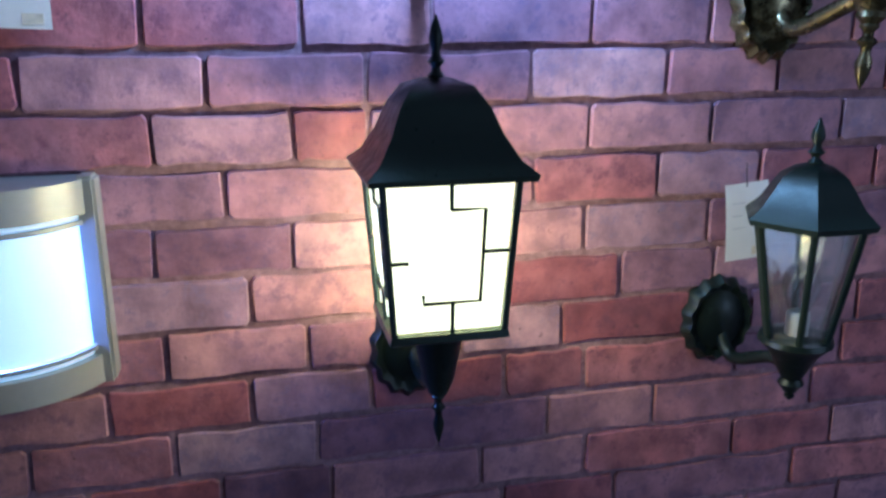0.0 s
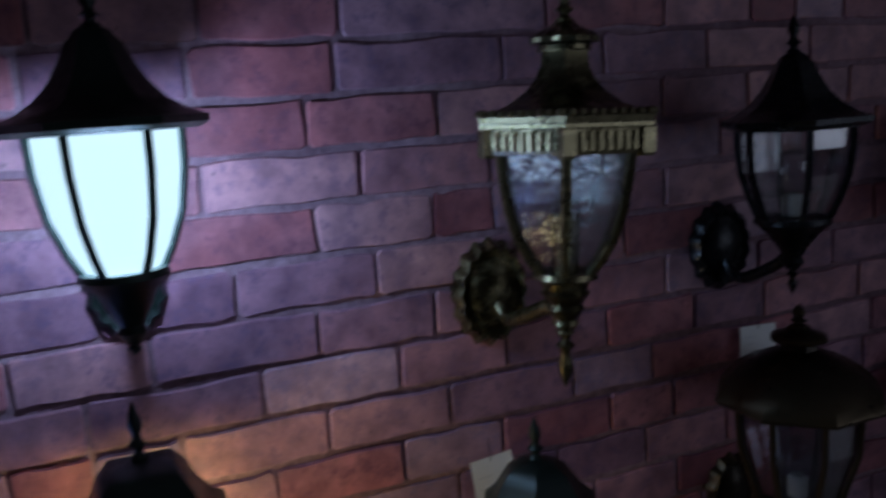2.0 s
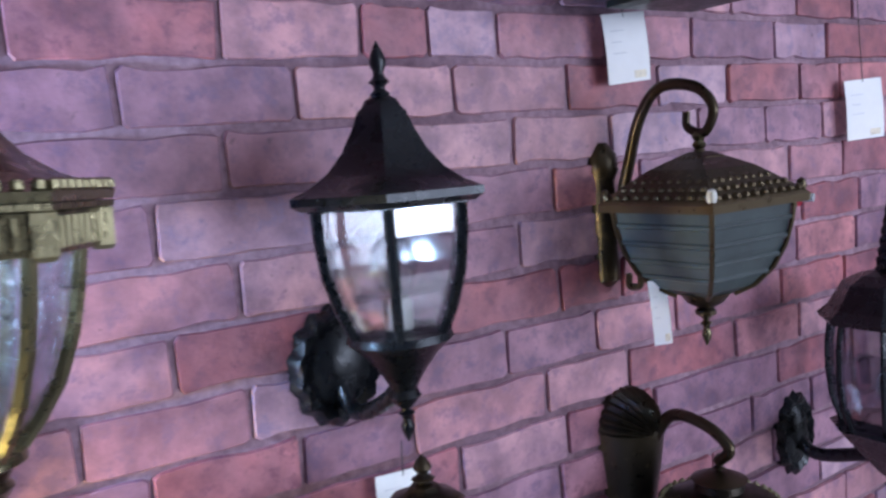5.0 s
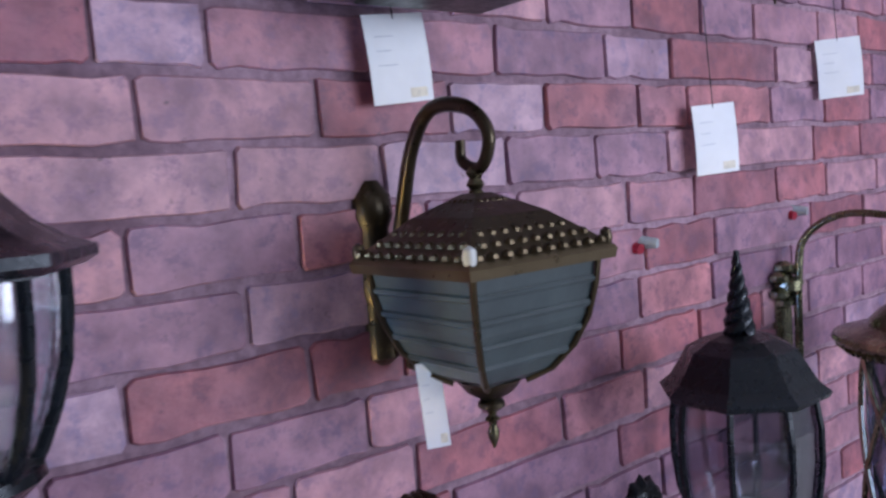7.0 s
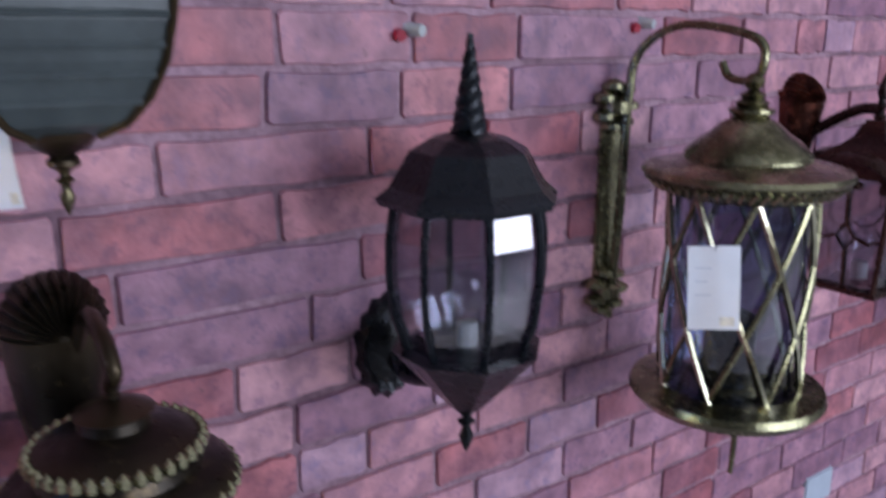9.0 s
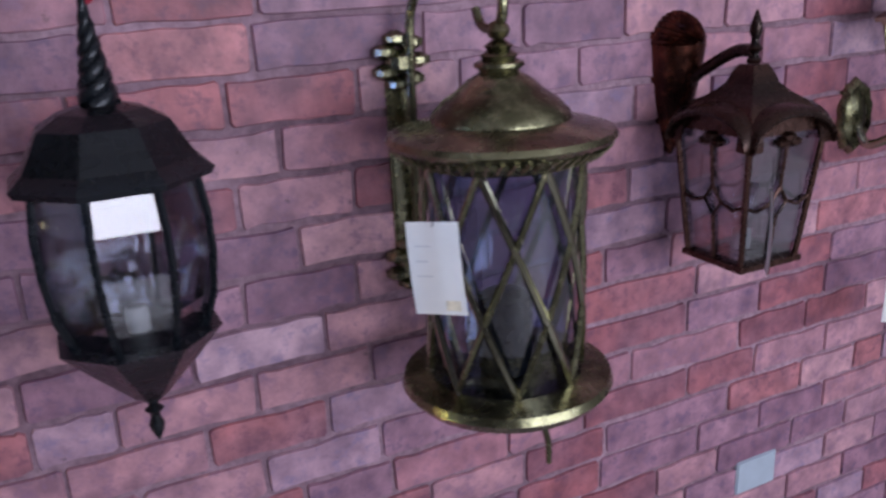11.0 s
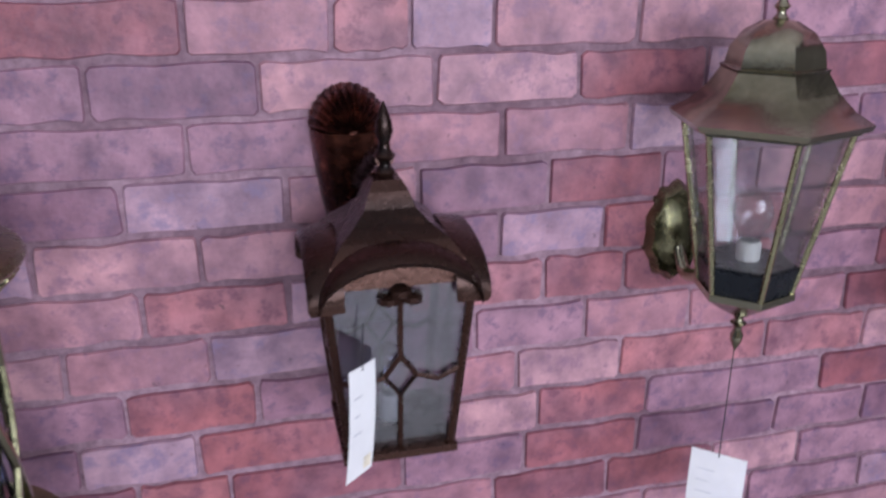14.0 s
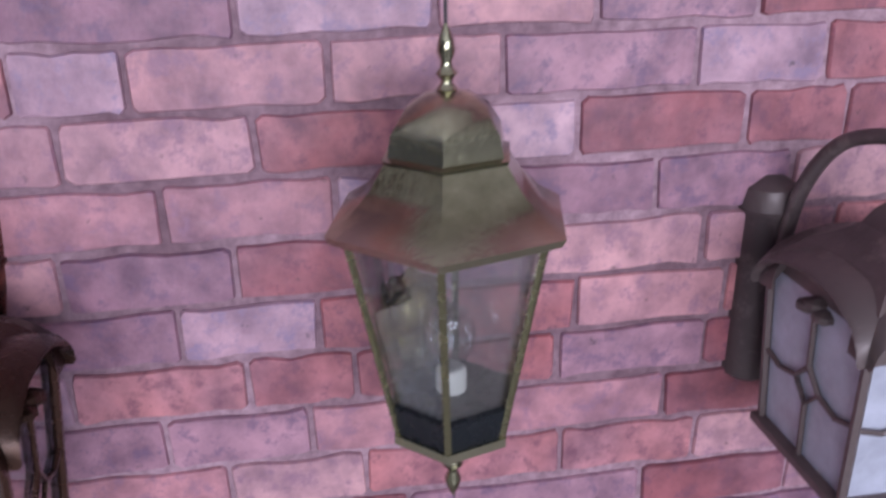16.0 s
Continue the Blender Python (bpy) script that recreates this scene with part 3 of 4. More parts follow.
def lattice_lantern(x, d, eave):
    t = spot("wall_lantern", x, d, eave, "round olive brass lantern with a diagonal lattice cage and hooked arm")
    t.scale = (0.96, 0.96, 0.90)
    d = d / 0.96
    roof = [(0.118, -0.034), (0.122, -0.030), (0.135, -0.022), (0.137, -0.014), (0.152, -0.008), (0.158, 0.0), (0.154, 0.008), (0.136, 0.014), (0.108, 0.019), (0.096, 0.024), (0.094, 0.034), (0.078, 0.052), (0.060, 0.064), (0.056, 0.068), (0.044, 0.080), (0.030, 0.088), (0.026, 0.092), (0.034, 0.098), (0.034, 0.103), (0.022, 0.108), (0.026, 0.113), (0.016, 0.120), (0.020, 0.126), (0.008, 0.134)]
    smooth(part("roof", lathe(roof, 40), OLIVE, t), 35)
    bm = bmesh.new()
    for k in range(56):
        a = 2 * math.pi * k / 56
        tube([(0.134 * math.cos(a), 0.134 * math.sin(a), -0.026), (0.150 * math.cos(a + 0.05), 0.150 * math.sin(a + 0.05), -0.010)], 0.003, 5, bm)
    part("rope_edge", bm, OLIVE, t)["kind"] = "stuff"
    R, z0, z1 = 0.112, -0.375, -0.03
    for k in range(8):
        for s in (1, -1):
            pts = []
            for j in range(11):
                a = 2 * math.pi * k / 8 + s * 1.21 * j / 10
                pts.append((R * math.cos(a), R * math.sin(a), z1 + (z0 - z1) * j / 10))
            part("lattice_bar", tube(pts, 0.0056 if s > 0 else 0.0048, 6), BRASS if s > 0 else OLIVE, t)
    ob = smooth(part("glass_cylinder", lathe([(0.098, z0), (0.104, z0 + 0.01), (0.104, z1)], 32), GLASS_BLUE, t, "dark blue tinted glass cylinder"))
    ob.visible_shadow = False
    smooth(part("base_ring", lathe([(0.05, -0.415), (0.100, -0.412), (0.145, -0.402), (0.157, -0.386), (0.153, -0.374), (0.130, -0.372), (0.112, -0.368), (0.10, -0.376)], 40), OLIVE, t), 40)
    smooth(part("lamp_holder", lathe([(0.04, -0.372), (0.04, -0.25), (0.02, -0.24)], 18), BLACK, t))
    smooth(part("base_knob", lathe([(0.004, -0.452), (0.013, -0.445), (0.015, -0.435), (0.008, -0.425), (0.03, -0.412)], 14), OLIVE, t))
    smooth(part("top_knob", lathe([(0.004, 0.132), (0.013, 0.138), (0.016, 0.147), (0.011, 0.157), (0.002, 0.161)], 14), GOLD, t))
    hook = curve_points([(-0.03, d - 0.02, -0.32), (-0.03, d - 0.035, -0.1), (-0.03, d - 0.04, 0.10), (-0.025, d - 0.055, 0.19), (-0.01, d * 0.5, 0.235), (0, 0.005, 0.215), (0, -0.012, 0.17), (0, 0.01, 0.148), (0, 0.045, 0.152), (0, 0.06, 0.175)])
    smooth(part("hook_arm", tube(hook, 0.0085, 8, None, 0.0065), OLIVE, t), 60)
    bm = box(-0.062, -0.012, d - 0.016, d, -0.24, 0.06, bevel=0.004)
    for z in (-0.265, 0.09):
        for k in range(7):
            a = k / 7 * 2 * math.pi
            lathe([(0.006, -0.012), (0.020, -0.004), (0.020, 0.006), (0.006, 0.014)], 9, 0, bm, 0.1, (-0.037 + 0.030 * math.cos(a), d - 0.018, z + 0.038 * math.sin(a)))
        lathe([(0.01, -0.02), (0.026, -0.01), (0.026, 0.01), (0.01, 0.02)], 12, 0, bm, 0, (-0.037, d - 0.02, z))
    part("wall_plate", bm, OLIVE, t)
    tail = curve_points([(0, 0.0, -0.435), (0.03, 0.0, -0.448), (0.07, 0.02, -0.50), (0.095, 0.035, -0.56), (0.10, 0.04, -0.61)])
    smooth(part("tail_scroll", tube(tail, 0.008, 8, None, 0.005), OLIVE, t), 60)


def arch_lantern(x, d, eave, metal, glass, label, hang, w=0.098, wb=0.078, h=0.235):
    """A square lantern with an arched hood over each face and curved glazing bars."""
    t = spot("wall_lantern", x, d, eave, label)
    k, rot = 1.4142, 45
    prof = [(w * k, 0.0), (wb * k, -h)]
    for i in range(4):
        part("post", tube([corner(4, i, rot, r, z) for r, z in prof], 0.0055, 6), metal, t)
        p = part("pane", pane(prof, 4, i, rot, 0.005), glass, t, "smoky glass pane")
        a, b = corner(4, i, rot, *prof[0]), corner(4, i + 1, rot, *prof[0])
        c, e = corner(4, i, rot, *prof[1]), corner(4, i + 1, rot, *prof[1])

        def on(u, v):
            return (a.lerp(b, u)).lerp(c.lerp(e, u), v)

        bars = bmesh.new()
        for line in (((0.5, 0.02), (0.5, 0.40)), ((0.5, 0.40), (0.63, 0.52), (0.5, 0.64), (0.37, 0.52), (0.5, 0.40)), ((0.5, 0.64), (0.5, 1)),
                     ((0, 0.52), (0.18, 0.56), (0.37, 0.52)), ((0.63, 0.52), (0.82, 0.56), (1, 0.50))):
            tube([on(*q) for q in line], 0.0034, 6, bars)
        part("glazing_bar", bars, metal, p)
        orn = bmesh.new()
        for u, v in ((0.42, 0.06), (0.58, 0.06), (0.5, 0.02)):
            lathe([(0.004, -0.008), (0.013, -0.003), (0.013, 0.004), (0.004, 0.009)], 10, 0, orn, 0, tuple(on(u, v)))
        part("ornament", orn, metal, p)
        mid = (a + b) / 2
        out = Vector((mid.x, mid.y, 0)).normalized()
        way = (b - a).normalized()
        half = (b - a).length / 2
        arc = [mid + way * (half * 1.10 * math.cos(q)) + Vector((0, 0, 0.052 * math.sin(q) - 0.016)) for q in [math.pi * j / 14 for j in range(15)]]
        hoodm = bmesh.new()
        rows = []
        for push, lift in ((-0.02, 0.012), (0.014, 0.008), (0.020, 0.0), (0.016, -0.006), (-0.02, -0.004)):
            rows.append([hoodm.verts.new(q + out * push + Vector((0, 0, lift))) for q in arc])
        rows.append(rows[0])
        for ra, rb in zip(rows, rows[1:]):
            for j in range(14):
                hoodm.faces.new((ra[j], ra[j + 1], rb[j + 1], rb[j]))
        for j in (0, 14):
            hoodm.faces.new([r[j] for r in rows[:-1]])
        smooth(part("hood", hoodm, metal, t), 50)
    roof = bmesh.new()
    crown = [(w * 0.96, 0.0), (w * 0.92, 0.026), (w * 0.74, 0.046), (w * 0.52, 0.060), (w * 0.36, 0.074), (w * 0.28, 0.092), (0.016, 0.104)]
    lathe([(r * k, z) for r, z in crown], 4, rot, roof)
    part("roof", roof, metal, t)
    part("base_tray", lathe([(wb * k * 0.9, -h - 0.012), (wb * k * 1.12, -h - 0.008), (wb * k * 1.12, -h + 0.002), (wb * k * 0.9, -h + 0.004)], 4, rot), metal, t)
    if hang:
        arm = curve_points([(-0.05, d - 0.03, -0.02), (-0.045, d - 0.05, 0.08), (-0.025, d - 0.085, 0.145), (0, 0.02, 0.165), (0, -0.022, 0.145), (0, -0.022, 0.115), (0, 0.012, 0.105), (0, 0.02, 0.125)])
        smooth(part("scroll_arm", tube(arm, 0.010, 8, None, 0.007), metal, t), 60)
        smooth(part("wall_plate", lathe([(0.02, -0.20), (0.034, -0.19), (0.034, 0.035), (0.040, 0.045), (0.034, 0.07), (0.012, 0.085)], 16, 0, None, 0, (-0.055, d, 0)), metal, t))
    else:
        fan_plate(t, -0.02, d, 0.13, 0.10, 0.20, RED_COPPER)
        finial(t, 0.105, 0.085, metal, 0.0125)
        arm = curve_points([(-0.02, d - 0.03, 0.05), (-0.01, d * 0.6, 0.085), (0, d * 0.25, 0.12), (0, 0, 0.125)])
        smooth(part("arm", tube(arm, 0.011, 8), metal, t), 60)
    bulb(t, -h + 0.01)
    return t


def fan_plate(t, x, d, z, w, h, metal):
    """A shell-shaped wall plate: raised ribs fan out over a hollow-backed body that tapers downwards."""
    bm = bmesh.new()
    n = 28
    rows = []
    for s in (0.10, 0.35, 0.62, 0.86, 1.0, 1.0):
        row = []
        last = len(rows) == 5
        for i in range(n + 1):
            a = math.pi * i / n
            rib = (0.0055 if i % 2 else -0.0025) * min(1, s * 1.6)
            y = d if last else d - 0.012 - 0.058 * math.cos(s * math.pi / 2) ** 0.7 - rib
            k = w / 2 * s * (1 + 0.04 * (i % 2) * (s > 0.8))
            row.append(bm.verts.new((x + k * math.cos(a), y, z + k * math.sin(a) * 1.1)))
        rows.append(row)
    for ra, rb in zip(rows, rows[1:]):
        for i in range(n):
            bm.faces.new((ra[i], ra[i + 1], rb[i + 1], rb[i]))
    bm.faces.new(rows[0])
    part("shell", bm, metal, t)
    bm = bmesh.new()
    rows = []
    for f, r, out in ((0.0, 0.5, 0.068), (0.22, 0.46, 0.060), (0.45, 0.40, 0.050), (0.68, 0.30, 0.038), (0.88, 0.17, 0.024), (1.0, 0.05, 0.012)):
        rows.append([bm.verts.new((x + w * r * math.cos(math.pi * i / 14), d - out * math.sin(math.pi * i / 14) ** 0.8, z - h * f)) for i in range(15)])
    for ra, rb in zip(rows, rows[1:]):
        for i in range(14):
            bm.faces.new((ra[i], ra[i + 1], rb[i + 1], rb[i]))
        bm.faces.new((ra[0], rb[0], rb[14], ra[14]))
    bm.faces.new(rows[0])
    bm.faces.new(rows[-1])
    smooth(part("wall_plate", bm, metal, t), 50)


def brass_lantern():
    d, n, rot = 0.17, 6, 17
    t = spot("wall_lantern", 4.170, d, 1.779, "six-sided polished green-brass lantern with clear tapered glass")
    roof = [(0.094, -0.008), (0.120, -0.008), (0.124, 0.0), (0.100, 0.014), (0.078, 0.036), (0.064, 0.058), (0.066, 0.062), (0.060, 0.064), (0.056, 0.084), (0.042, 0.104), (0.022, 0.116), (0.012, 0.118)]
    smooth(part("roof", lathe(roof, n, rot), BRASS, t), 42)
    prof = [(0.104, -0.006), (0.060, -0.235)]
    cage(t, prof, n, rot, OLIVE, GLASS, 0.004)
    part("eave_band", eave_ring(n, rot, 0.105, -0.008, 0.005), BRASS, t)
    part("black_tray", lathe([(0.056, -0.236), (0.062, -0.23), (0.068, -0.195), (0.060, -0.192)], n, rot), BLACK, t, "black inner tray")
    part("base_cup", lathe([(0.066, -0.230), (0.066, -0.240), (0.045, -0.254), (0.022, -0.268), (0.010, -0.274)], n, rot), BRASS, t)
    bulb(t, -0.20)
    finial(t, 0.116, 0.062, BRASS, 0.010)
    part("hanging_wire", tube([(0, 0, 0.176), (0.002, 0.0, 0.40)], 0.0018, 6), STRING, t)
    scallop_plate(t, d, -0.02, -0.205, 0.095, 0.155, OLIVE, 0.03, 10)
    arm_up(t, d, -0.02, -0.20, -0.262, BRASS, 0.010, 0.06)
    finial(t, -0.27, 0.06, BRASS, 0.011, "drop", True)


def pedestal_lantern():
    d = 0.17
    t = spot("wall_lantern", 2.258, d, 1.448, "dark bronze round lantern under a shell bracket and curved arm")
    roof = [(0.07, -0.012), (0.112, -0.010), (0.118, 0.0), (0.108, 0.012), (0.082, 0.020), (0.076, 0.036), (0.086, 0.044), (0.060, 0.058), (0.036, 0.066), (0.034, 0.076), (0.040, 0.080), (0.014, 0.092)]
    smooth(part("roof", lathe(roof, 32), BRONZE, t), 40)
    for z, r in ((-0.004, 0.114), (0.042, 0.083)):
        bm = bmesh.new()
        for k in range(36):
            a = 2 * math.pi * k / 36
            lathe([(0.001, -0.010), (0.007, -0.004), (0.007, 0.004), (0.001, 0.010)], 6, 0, bm, 0, (r * math.cos(a), r * math.sin(a), z))
        part("beading", bm, OLIVE, t)["kind"] = "stuff"
    prof = [(0.082, -0.012), (0.074, -0.19)]
    cage(t, prof, 6, 0, BRONZE, GLASS_DARK, 0.005)
    smooth(part("base_cup", lathe([(0.085, -0.186), (0.088, -0.196), (0.05, -0.21), (0.02, -0.23), (0.006, -0.25)], 24), BRONZE, t))
    finial(t, 0.088, 0.03, BRONZE, 0.009)
    fan_plate(t, -0.02, d, 0.125, 0.115, 0.24, BRONZE)
    arm = curve_points([(-0.02, d - 0.03, 0.02), (-0.01, d - 0.05, 0.10), (0, d * 0.5, 0.155), (0, 0.02, 0.155), (0, -0.02, 0.13), (0, 0.0, 0.105)])
    smooth(part("scroll_arm", tube(arm, 0.011, 8, None, 0.008), BRONZE, t), 60)


def drum_light():
    t = base("wall_light", (0.200, 0.0, 1.415 - 0.35), "half-round silver wall light with a glowing opal diffuser", "wall lamp", "wall lanterns")
    t.scale = (1.0, 1.0, 1.07)
    def half(r, z0, z1, depth, inner=0.0):
        bm = bmesh.new()
        n = 24
        rings = []
        for z in (z0, z1):
            rings.append([bm.verts.new((r * math.cos(math.pi * i / n), -depth * math.sin(math.pi * i / n) - 0.002, z)) for i in range(n + 1)])
        for i in range(n):
            bm.faces.new((rings[0][i], rings[0][i + 1], rings[1][i + 1], rings[1][i]))
        bm.faces.new(rings[0])
        bm.faces.new(rings[1])
        bm.faces.new((rings[0][0], rings[1][0], rings[1][-1], rings[0][-1]))
        return bm
    smooth(part("top_cap", half(0.15, 0.085, 0.125, 0.125), SILVER, t), 40)
    smooth(part("bottom_cap", half(0.15, -0.125, -0.09, 0.125), SILVER, t), 40)
    smooth(part("top_ring", half(0.146, 0.072, 0.078, 0.122), SILVER, t), 40)
    smooth(part("bottom_ring", half(0.146, -0.083, -0.077, 0.122), SILVER, t), 40)
    smooth(part("diffuser", half(0.138, -0.089, 0.084, 0.114), DRUM_GLASS, t, "glowing opal white diffuser"), 40).visible_shadow = False
    for s in (-1, 1):
        part("side_strap", box(s * 0.142 - 0.012, s * 0.142 + 0.012, -0.046, -0.004, -0.128, 0.128, bevel=0.004), SILVER, t)


drum_light()
lit_lantern()
urn_lantern(0.772, 0.17, 2.055, GREEN_BLACK, COOL_GLASS, "dark green lantern with tulip panes lit cold white", 6, 0,
            scaled(BELL, 0.80), [(0.080, -0.004), (0.078, -0.05), (0.070, -0.10), (0.055, -0.14), (0.042, -0.165)], plate=(0, -0.215, 0.10, 0.12), tip=0.15, bottom=-0.26, lamp=False)
urn_lantern(1.275, 0.17, 1.478, GREEN_BLACK, GLASS, "unlit black six-sided lantern with clear glass and bulb", 6, 0,
            [(0.06, -0.006), (0.088, -0.008), (0.092, 0.0), (0.072, 0.018), (0.056, 0.042), (0.046, 0.056), (0.027, 0.068), (0.010, 0.073)],
            [(0.074, -0.004), (0.043, -0.175)], plate=(-0.025, -0.20, 0.12, 0.14), tip=0.135, bottom=-0.27)
gold_lantern()
urn_lantern(1.748, 0.17, 1.989, BLACK, GLASS, "matt black lantern with curved clear panes and bell roof", 6, 0,
            scaled(BELL, 0.81), [(0.086, -0.006), (0.085, -0.04), (0.080, -0.08), (0.069, -0.115), (0.057, -0.142), (0.051, -0.152)], plate=(-0.005, -0.215, 0.125, 0.15), tip=0.162, bottom=-0.272, bar=0.0055)
urn_lantern(1.762, 0.17, 1.545, BRONZE, GLASS_DARK, "dark bronze domed lantern with ribbed roof and ball finial", 8, 22.5,
            [(0.10, -0.006), (0.134, -0.006), (0.136, 0.0), (0.126, 0.020), (0.104, 0.042), (0.074, 0.062), (0.044, 0.075), (0.030, 0.080), (0.028, 0.089), (0.042, 0.093), (0.046, 0.099), (0.040, 0.104), (0.022, 0.110), (0.015, 0.118)],
            [(0.10, -0.006), (0.096, -0.08), (0.066, -0.18)], plate=(0, -0.235, 0.11, 0.14), tip=0.156, bottom=-0.30, fin=0.013)
coach_lantern()
pedestal_lantern()
barrel_lantern(2.686, 0.19, 1.700)
lattice_lantern(3.158, 0.25, 1.694)
arch_lantern(3.680, 0.175, 1.630, COPPER, GLASS_DARK, "red-brown copper lantern with arched hoods and leaded smoky panes", False, 0.082, 0.062, 0.220)
brass_lantern()
arch_lantern(4.655, 0.18, 1.655, GREY_BROWN, GLASS_PALE, "grey-brown lantern with arched hoods hanging from a scroll arm", True, 0.092, 0.082, 0.20)
arch_lantern(2.255, 0.17, 2.455, GREEN_BLACK, GLASS_MILK, "dark green lantern of the upper row above a price card", True)
# lanterns of the row above, of which the lower ends come into view
UPPER = [(0.10, -0.006), (0.09, -0.10), (0.05, -0.19)]
urn_lantern(1.785, 0.16, 2.545, GOLD, GLASS_RIPPLED, "antique gold lantern in the row above", 6, 0, BELL, UPPER, plate=(0, -0.20, 0.12, 0.15), tip=0.16, bottom=-0.345)
urn_lantern(1.243, 0.16, 2.560, BRONZE, GLASS_DARK, "dark bronze lantern in the row above", 6, 0, BELL, UPPER, plate=(0, -0.20, 0.12, 0.15), tip=0.16, bottom=-0.345)
urn_lantern(2.869, 0.16, 2.590, BRONZE, GLASS_DARK, "dark bronze lantern in the row above", 6, 0, BELL, UPPER, plate=(0, -0.20, 0.12, 0.15), tip=0.16, bottom=-0.345)

# ---------------------------------------------------------------- price cards and small fittings
def hung(x, y, z, w, h, up, label, turn=(0, 0, 0), sway=0.0, lines=3):
    ob = card("price_tag", (x, y, z - 0.35), w, h, label, turn, lines)
    string_for(ob, up, sway)
    return ob


hung(2.252, -0.03, 2.218, 0.084, 0.104, 0.10, "white price card hanging on a thread above the coach lantern", (0, -5, -4))
hung(2.876, -0.04, 2.110, 0.085, 0.114, 0.16, "white price card hanging on a long dark thread", (0, -3, -18))
hung(3.306, -0.04, 2.236, 0.090, 0.114, 0.12, "white price card hanging against the brick wall", (0, -3, -36))
hung(4.172, -0.166, 1.275, 0.080, 0.122, 0.19, "white price card hanging on a thread below the brass lantern", (0, 0, -42))
hung(2.190, -0.13, 1.828, 0.026, 0.094, 0.05, "narrow white price card turned edge-on under the coach lantern", (0, -4, -30))
hung(3.632, -0.275, 1.550, 0.050, 0.135, 0.05, "white and yellow price card turned edge-on before the copper lantern", (0, 6, 47))
hung(3.028, -0.300, 1.610, 0.070, 0.122, 0.04, "white price card tied to the cage of the lattice lantern", (0, -4, -48), 0.03)
hung(1.818, -0.02, 1.620, 0.082, 0.080, 0.04, "white price card tucked behind the domed lantern", (0, 3, 0))
hung(1.268, -0.03, 1.500, 0.072, 0.12, 0.03, "pale price card tucked behind the black lantern", (0, -5, 0))
hung(0.285, -0.02, 1.84, 0.085, 0.112, 0.05, "white price card hanging above the wall light", (0, 2, 0))


def screw_anchor(x, z):
    t = base("wall_anchor", (x, 0, z - 0.35), "red and clear plastic screw anchor in the wall", "wall anchor", "wall anchors")
    smooth(part("red_plug", tube([(0, 0.002, 0), (-0.002, -0.016, -0.003)], 0.010, 8, None, 0.008), RED_PLASTIC, t))
    smooth(part("clear_cap", tube([(0.016, 0.0, 0.006), (0.024, -0.028, 0.004)], 0.011, 8, None, 0.008), CLEAR_PLASTIC, t))


screw_anchor(2.705, 1.892)
screw_anchor(3.168, 1.904)


def wall_socket(x, z, w, h, hole, label):
    t = base("wall_socket", (x, 0, z - 0.35), label, "wall socket")
    part("face_plate", box(-w / 2, w / 2, -0.012, 0.002, -h / 2, h / 2, bevel=0.003), PLASTIC, t)
    if hole:
        smooth(part("round_inset", lathe([(0.022, 0), (0.022, 0.004), (0.004, 0.005)], 20), BLACK, t)).matrix_basis = pose(0, -0.011, 0, 90, 0, 0)
        part("plug", box(-0.012, 0.012, -0.03, -0.010, -0.012, 0.012, bevel=0.003), BLACK, t)


wall_socket(4.80, 0.838, 0.115, 0.085, True, "pale grey wall socket with a dark round inset")
wall_socket(3.955, 0.77, 0.12, 0.085, False, "pale blue-grey blank cover plate on the brick wall")

# ---------------------------------------------------------------- light of the burning lanterns
point_lamp("warm_bulb", (0.768, -0.17, 1.46 - 0.35), 32.0, (1.0, 0.72, 0.26), 0.035)
point_lamp("cool_bulb", (0.772, -0.17, 1.97 - 0.35), 62.0, (0.5, 0.70, 1.0), 0.035)
point_lamp("opal_bulb", (0.215, -0.06, 1.405 - 0.35), 42.0, (0.22, 0.34, 1.0), 0.03)

# ---------------------------------------------------------------- bricks: one repeat of the coursing, laid panel by panel
PANEL, COURSE, FIRST_X, FIRST_Z = 0.609, 0.075, 0.930, 1.55 - 0.35
JOINTS = {0: (-0.229, -0.115, 0.092, 0.285), 1: (-0.23, 0.003, 0.21), 2: (-0.14, 0.09, 0.271), 3: (-0.2, -0.02, 0.185), 4: (-0.12, 0.1, 0.28), 5: (-0.24, -0.05, 0.172),
          6: (-0.1, 0.1, 0.297), 7: (-0.25, -0.05, 0.148), 8: (-0.229, -0.03, 0.16), 9: (-0.3, -0.067, 0.107), 10: (-0.135, 0.04, 0.22), 11: (-0.235, -0.03, 0.1),
          12: (-0.29, -0.1, 0.06), 13: (-0.22, -0.03, 0.15), 14: (-0.1, 0.09, 0.293), 15: (-0.195, 0.009, 0.203)}
TONE_OF = {(12, 1): "lavender", (12, 0): "mauve", (11, 0): "red", (0, 1): "pink", (0, 0): "lavender", (13, 1): "red", (15, 0): "pink", (15, 1): "red", (14, 0): "pink", (1, 0): "mauve", (1, 1): "lavender",
           (9, 1): "pink", (10, 0): "mauve", (10, 1): "pink", (14, 2): "mauve", (12, 2): "red", (0, 2): "pink", (0, 3): "mauve"}
dice = random.Random(5)
SPARE = {(r, j): dice.choice(("pink", "pink", "red", "mauve", "pink", "red", "mauve", "lavender")) for r in range(16) for j in range(5)}


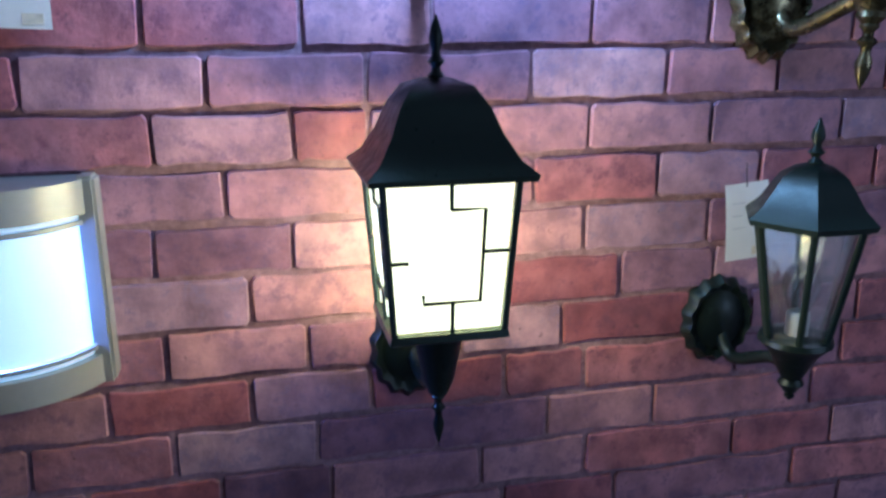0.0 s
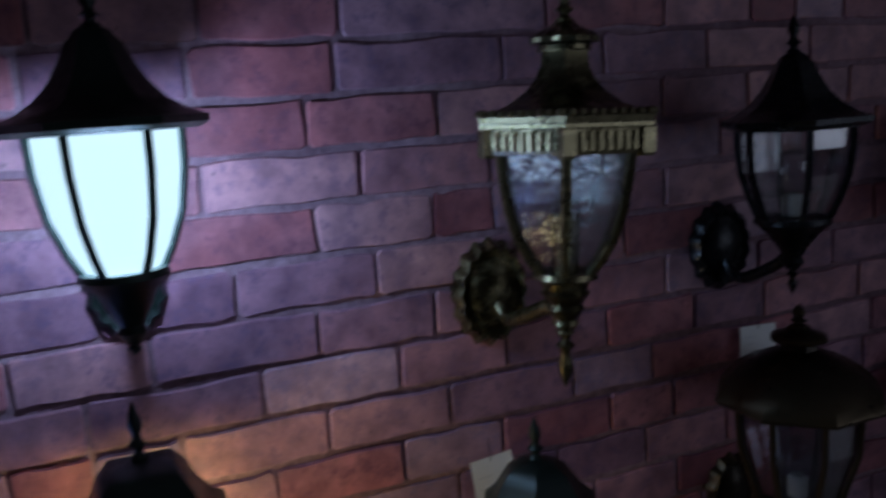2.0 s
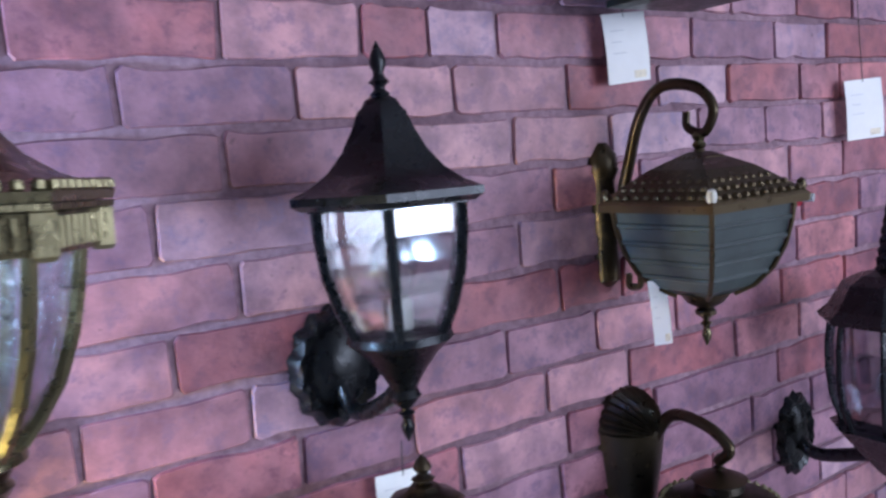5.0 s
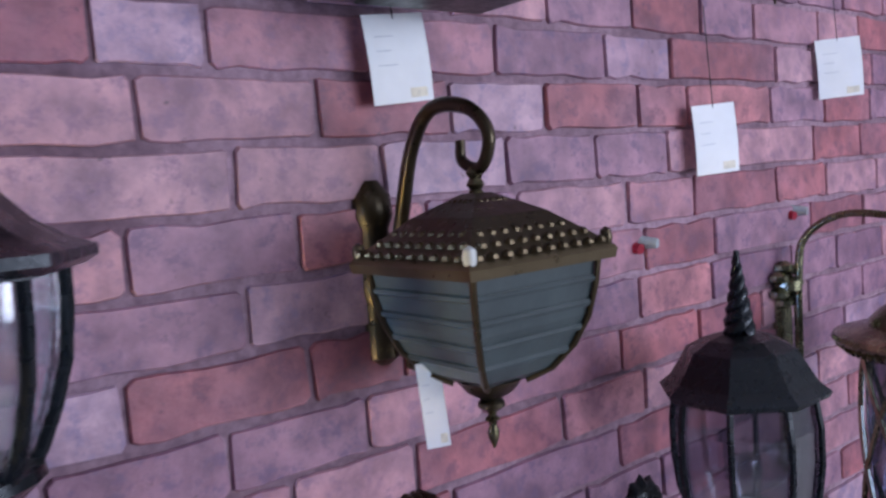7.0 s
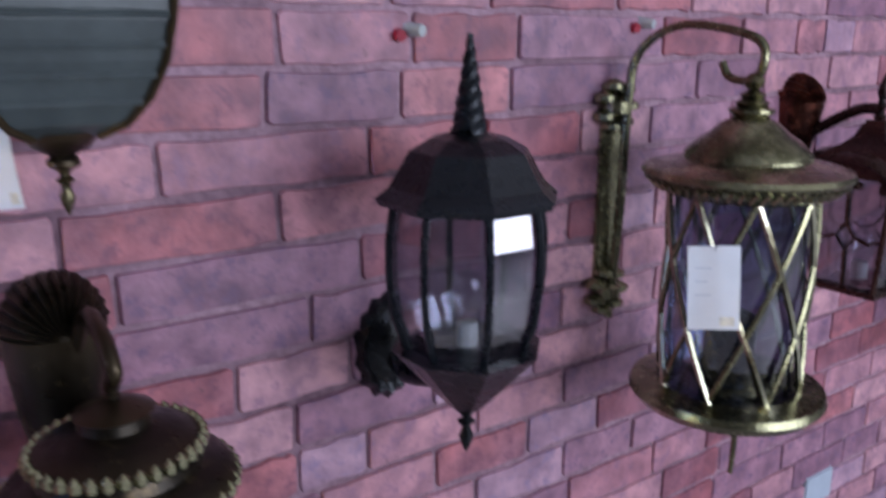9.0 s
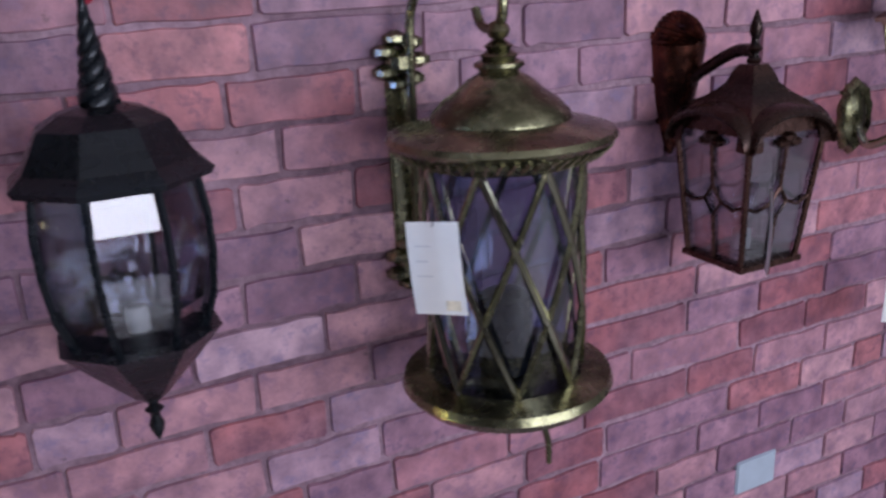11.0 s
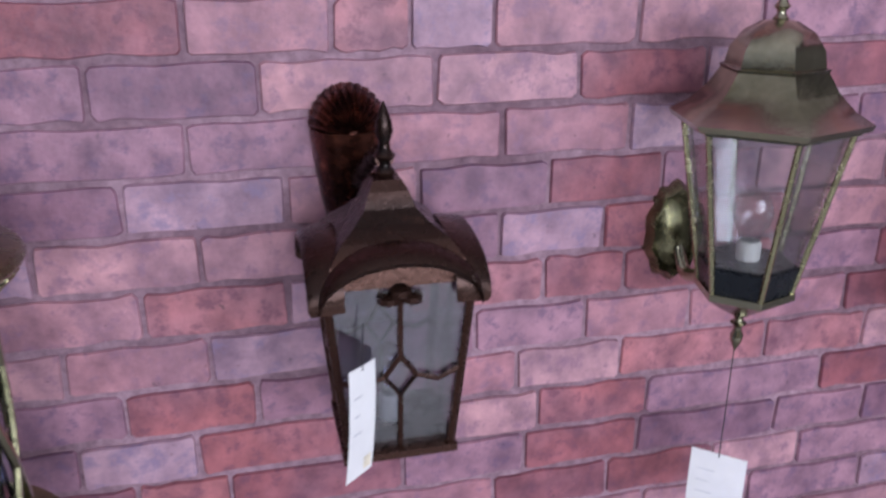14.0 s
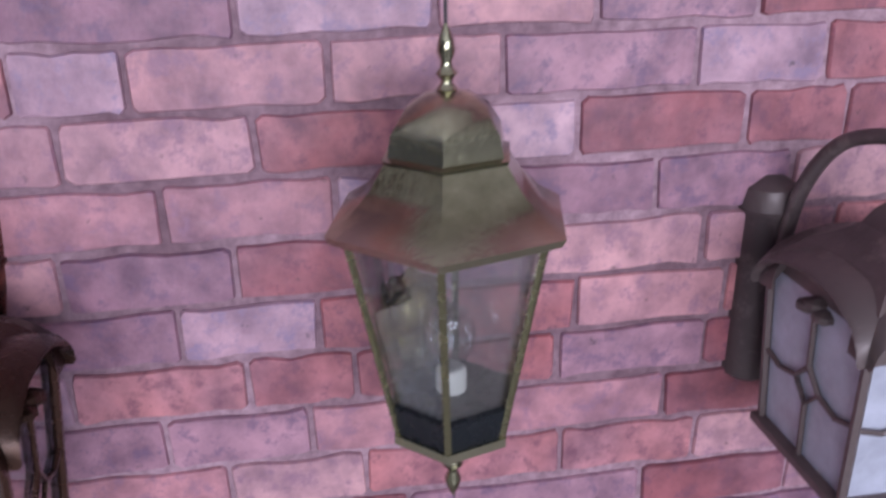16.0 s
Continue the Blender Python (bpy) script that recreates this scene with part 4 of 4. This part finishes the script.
def course_joints(k):
    """Where the upright joints of course k stand along the wall, with the tone of the brick that follows."""
    out = []
    for n in range(-4, 11):
        r = (k - 4 * n) % 16
        for j, u in enumerate(JOINTS[r]):
            out.append((FIRST_X + n * PANEL + u, TONE_OF.get((r, j), SPARE[r, j])))
    out.sort()
    kept = [out[0]]
    for q in out[1:]:
        if q[0] - kept[-1][0] > 0.055:
            kept.append(q)
    return kept


def brick_shape(bm, x, z, w, h, rnd, proud):
    """A worn brick face: a pillow with uneven corners, standing out of the mortar."""
    c = rnd.uniform(0.003, 0.006)
    outline = []
    corners = ((-1, -1), (1, -1), (1, 1), (-1, 1))
    for q, (cx, cz) in enumerate(corners):
        for a in ((0, c), (c, 0)) if cx * cz > 0 else ((c, 0), (0, c)):
            outline.append((cx * (w / 2 - a[0]) + rnd.uniform(-0.002, 0.002), cz * (h / 2 - a[1]) + rnd.uniform(-0.002, 0.002)))
        if cz == corners[(q + 1) % 4][1]:
            for f in (-0.7, -0.25, 0.2, 0.65):
                outline.append((-cx * w / 2 * f, cz * h / 2 + rnd.uniform(-0.0042, 0.0024) * cz))
    n = len(outline)
    back = [bm.verts.new((x + u, 0.002, z + v)) for u, v in outline]
    mid = [bm.verts.new((x + u, -proud * 0.55, z + v)) for u, v in outline]
    top = [bm.verts.new((x + u * 0.985, -proud, z + v * 0.955)) for u, v in outline]
    for ra, rb in ((back, mid), (mid, top)):
        for i in range(n):
            bm.faces.new((ra[i], ra[(i + 1) % n], rb[(i + 1) % n], rb[i]))
    bm.faces.new(top)


laid = []
rnd = random.Random(11)
for k in range(-14, 14):
    z = FIRST_Z + (k + 0.5) * COURSE
    row = course_joints(k)
    for (xa, tone), (xb, _) in zip(row, row[1:]):
        if X0 + 0.2 < xa and xb < X1 - 0.2:
            laid.append((xa + 0.0036, xb - 0.0036, z + rnd.uniform(-0.001, 0.001), tone, rnd.uniform(0.0045, 0.008)))
near = [q for q in laid if 0.55 < q[0] < 4.75 and 1.02 < q[2] < 1.86]
near = near[:: max(1, math.ceil(len(near) / 298))] if len(near) > 298 else near
chosen = set(near)
for xa, xb, z, tone, proud in near:
    bm = bmesh.new()
    brick_shape(bm, 0, 0, xb - xa, COURSE - 0.0090, rnd, proud)
    ob = part("brick", bm, BRICK[tone], wall_north)
    ob.location = ((xa + xb) / 2, 0, z)
for tone in BRICK_FAR:
    bm = bmesh.new()
    for q in laid:
        if q[3] == tone and q not in chosen:
            brick_shape(bm, (q[0] + q[1]) / 2, q[2], q[1] - q[0], COURSE - 0.0090, rnd, q[4])
    rest = part("bricks", bm, BRICK_FAR[tone], wall_north)
    rest["kind"] = "stuff"
